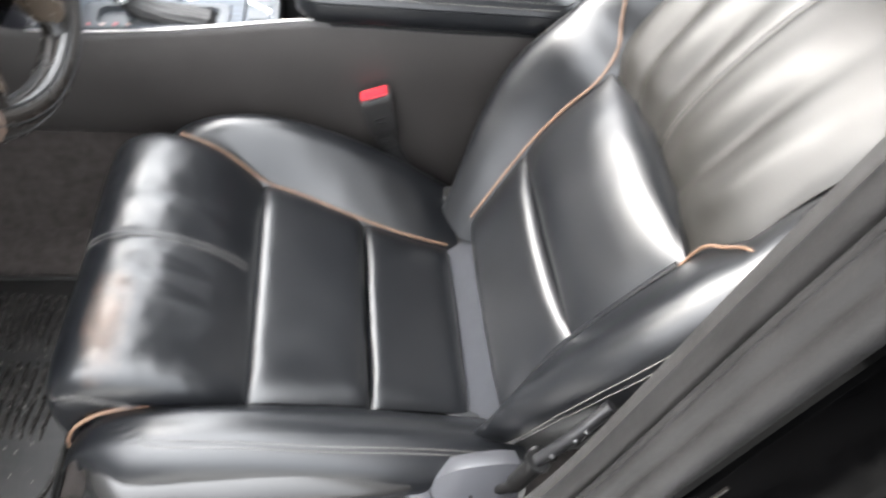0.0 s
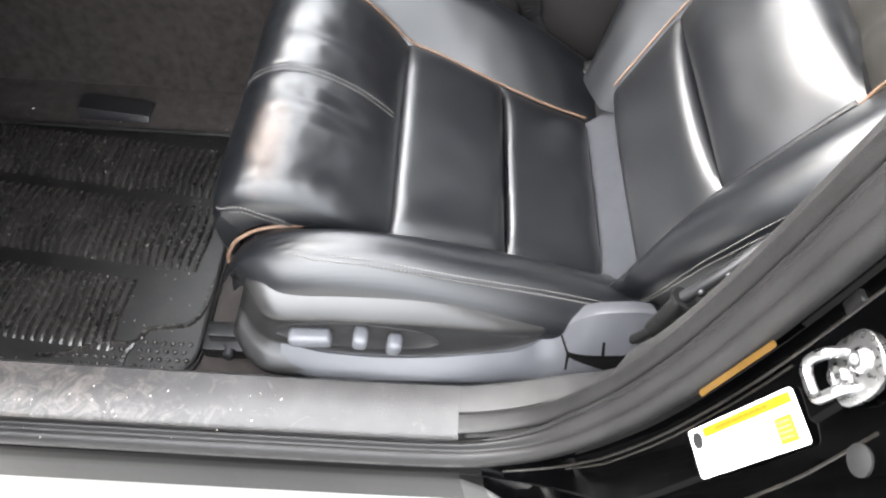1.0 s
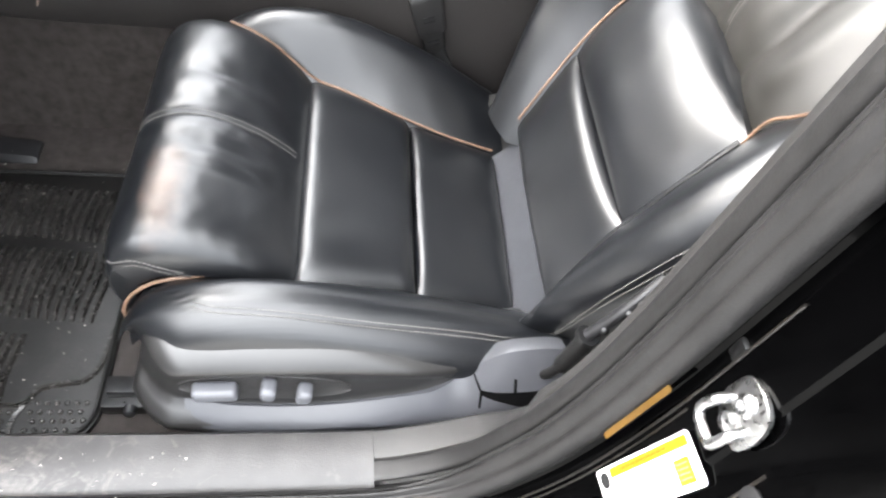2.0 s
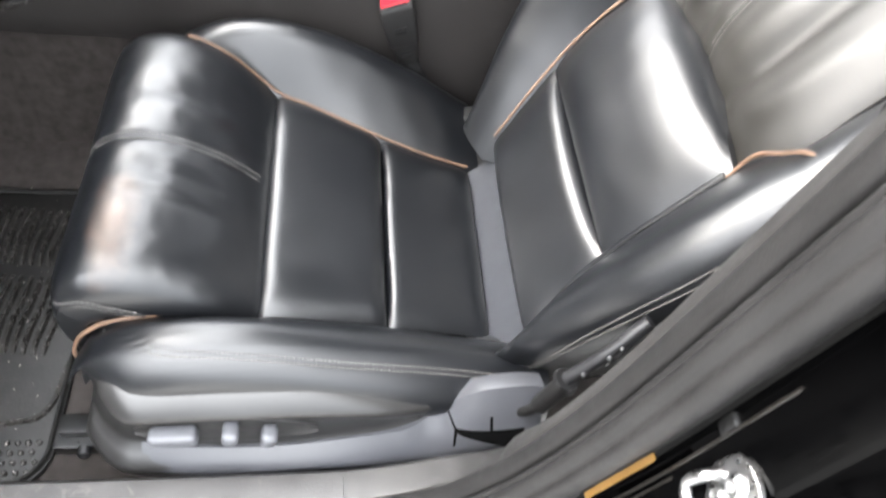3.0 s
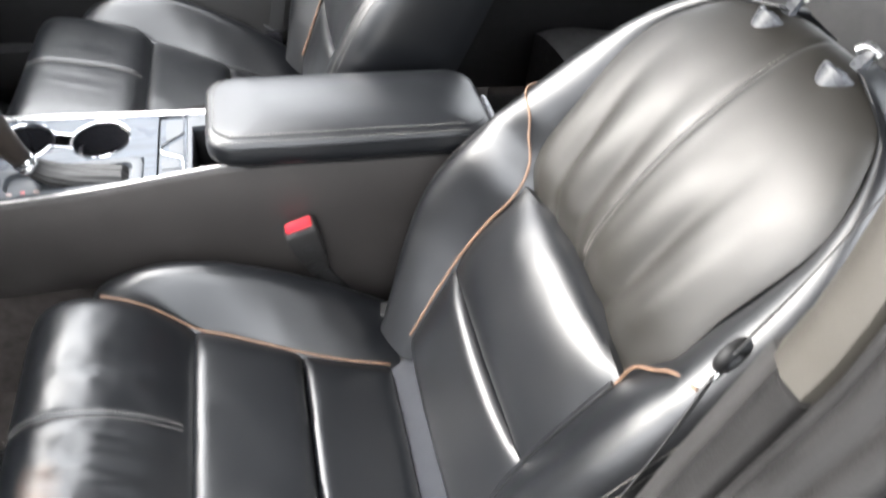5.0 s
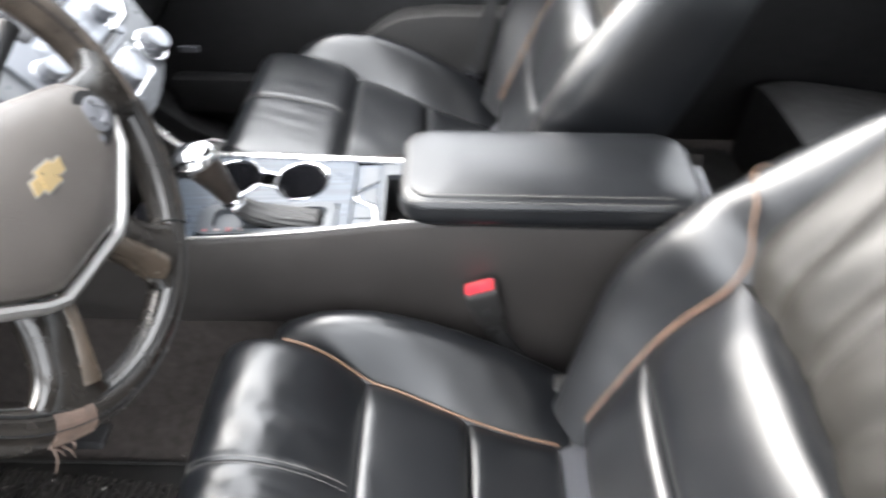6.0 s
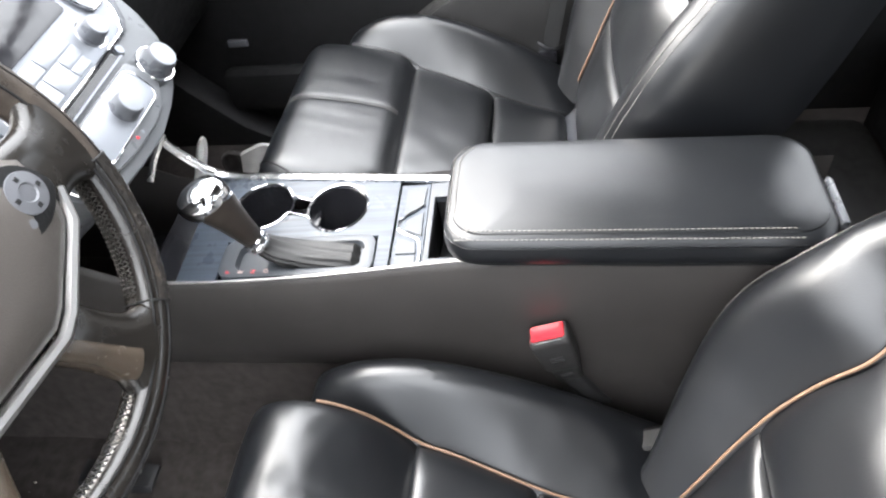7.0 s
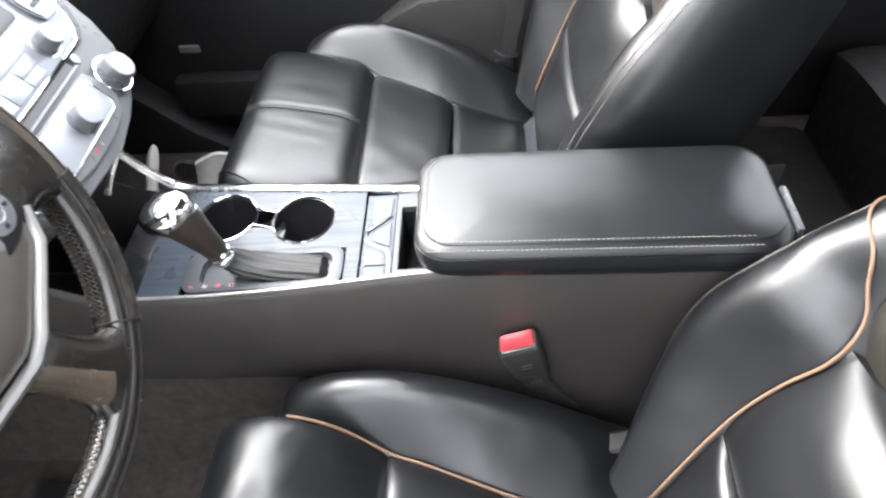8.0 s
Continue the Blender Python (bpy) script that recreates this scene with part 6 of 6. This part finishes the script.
def paper(name, at, size, seed, label, mat=PAPER):
    """A crumpled upright sheet or bag."""
    root_rot = Euler((radians(size[3]), radians(size[4]), radians(size[5]))).to_matrix()

    def fn(a, b):
        x, z = (a - 0.5) * size[0] * (1 - 0.25 * b), b * size[1]
        d = 0.5 * size[2] * (1 + noise.noise(Vector((a * 3 + seed, b * 3, 1)))) + size[2] * math.sin(math.pi * a) * (1 - 0.4 * b)
        return Vector(at) + root_rot @ Vector((x, -d, z - 0.02 * (2 * a - 1) ** 2))
    return solo(name, pillow(fn, 14, 14, tuple(root_rot @ Vector((0, 0.012, 0)))), mat, label, "paper")


paper("paper_bag", (-0.40, 0.80, 0.346), (0.12, 0.165, 0.02, -8, 6, 20), 3, "crumpled grey paper bag standing on the passenger mat")
paper("paper_sheet", (-0.605, 0.88, 0.346), (0.026, 0.115, 0.008, -10, 28, 40), 7, "creased pale paper sheet leaning in the passenger footwell", WHITE)
paper("paper_sheet", (-0.5, 0.9, 0.346), (0.07, 0.09, 0.012, 5, -6, 10), 11, "dark folded paper in the passenger footwell", CONSOLE)
kick = solo("kick_panel", slab([(-1.0, 0.34), (-0.42, 0.34), (-0.52, 0.40), (-0.62, 0.5), (-0.72, 0.62), (-1.0, 0.62)], 1.02, 1.1, 0.012), DARK, "dark plastic kick panel ahead of the passenger door", "panel", "structure")

# warning switch on the dash
hz = thing("hazard_switch", (-0.355, 0.25, 0.98), "dark switch with a red triangle on the dashboard", "switch")
part("switch_body", block((-0.368, 0.25, 0.975), (0.02, 0.05, 0.03), 0.005, Euler((0, radians(-35), 0)).to_matrix()), DARK, hz)
TA = Vector((-0.354, 0.25, 0.982))
part("triangle", loft([[TA + Vector((-0.006 * 0, 0.009, -0.006)), TA + Vector((0, -0.009, -0.006)), TA + Vector((-0.007, 0, 0.008))], [TA + Vector((0.002, 0.009, -0.005)), TA + Vector((0.002, -0.009, -0.005)), TA + Vector((-0.005, 0, 0.009))]]), RED, hz, "red triangle", smooth=False)


# ---- crumbs and grit ----
def grit(name, count, lo, hi, size, seed, label):
    rnd = random.Random(seed)
    bm = bmesh.new()
    for _ in range(count):
        c = Vector([rnd.uniform(a, b) for a, b in zip(lo, hi)])
        r = size * rnd.uniform(0.5, 1.4)
        pts = [c + r * Vector((rnd.uniform(-1, 1), rnd.uniform(-1, 1), rnd.uniform(0, 0.7))) for _ in range(3)] + [c + Vector((0, 0, r))]
        v = [bm.verts.new(p) for p in pts]
        for f in ((0, 1, 2), (0, 1, 3), (1, 2, 3), (2, 0, 3)):
            bm.faces.new([v[k] for k in f])
    return solo(name, bm, CRUMB, label, "grit", "stuff", smooth=False)


CRUMB = material("pale_grit", (0.45, 0.42, 0.38), 0.9, vary=0.3, scale=90)
grit("mat_grit", 260, (-0.8, -0.3, 0.3475), (-0.27, 0.18, 0.3515), 0.0016, 5, "pale crumbs and grit scattered on the rubber mat")
grit("sill_grit", 60, (-0.6, -0.435, 0.4475), (-0.1, -0.36, 0.448), 0.0016, 6, "pale grit along the sill edge")
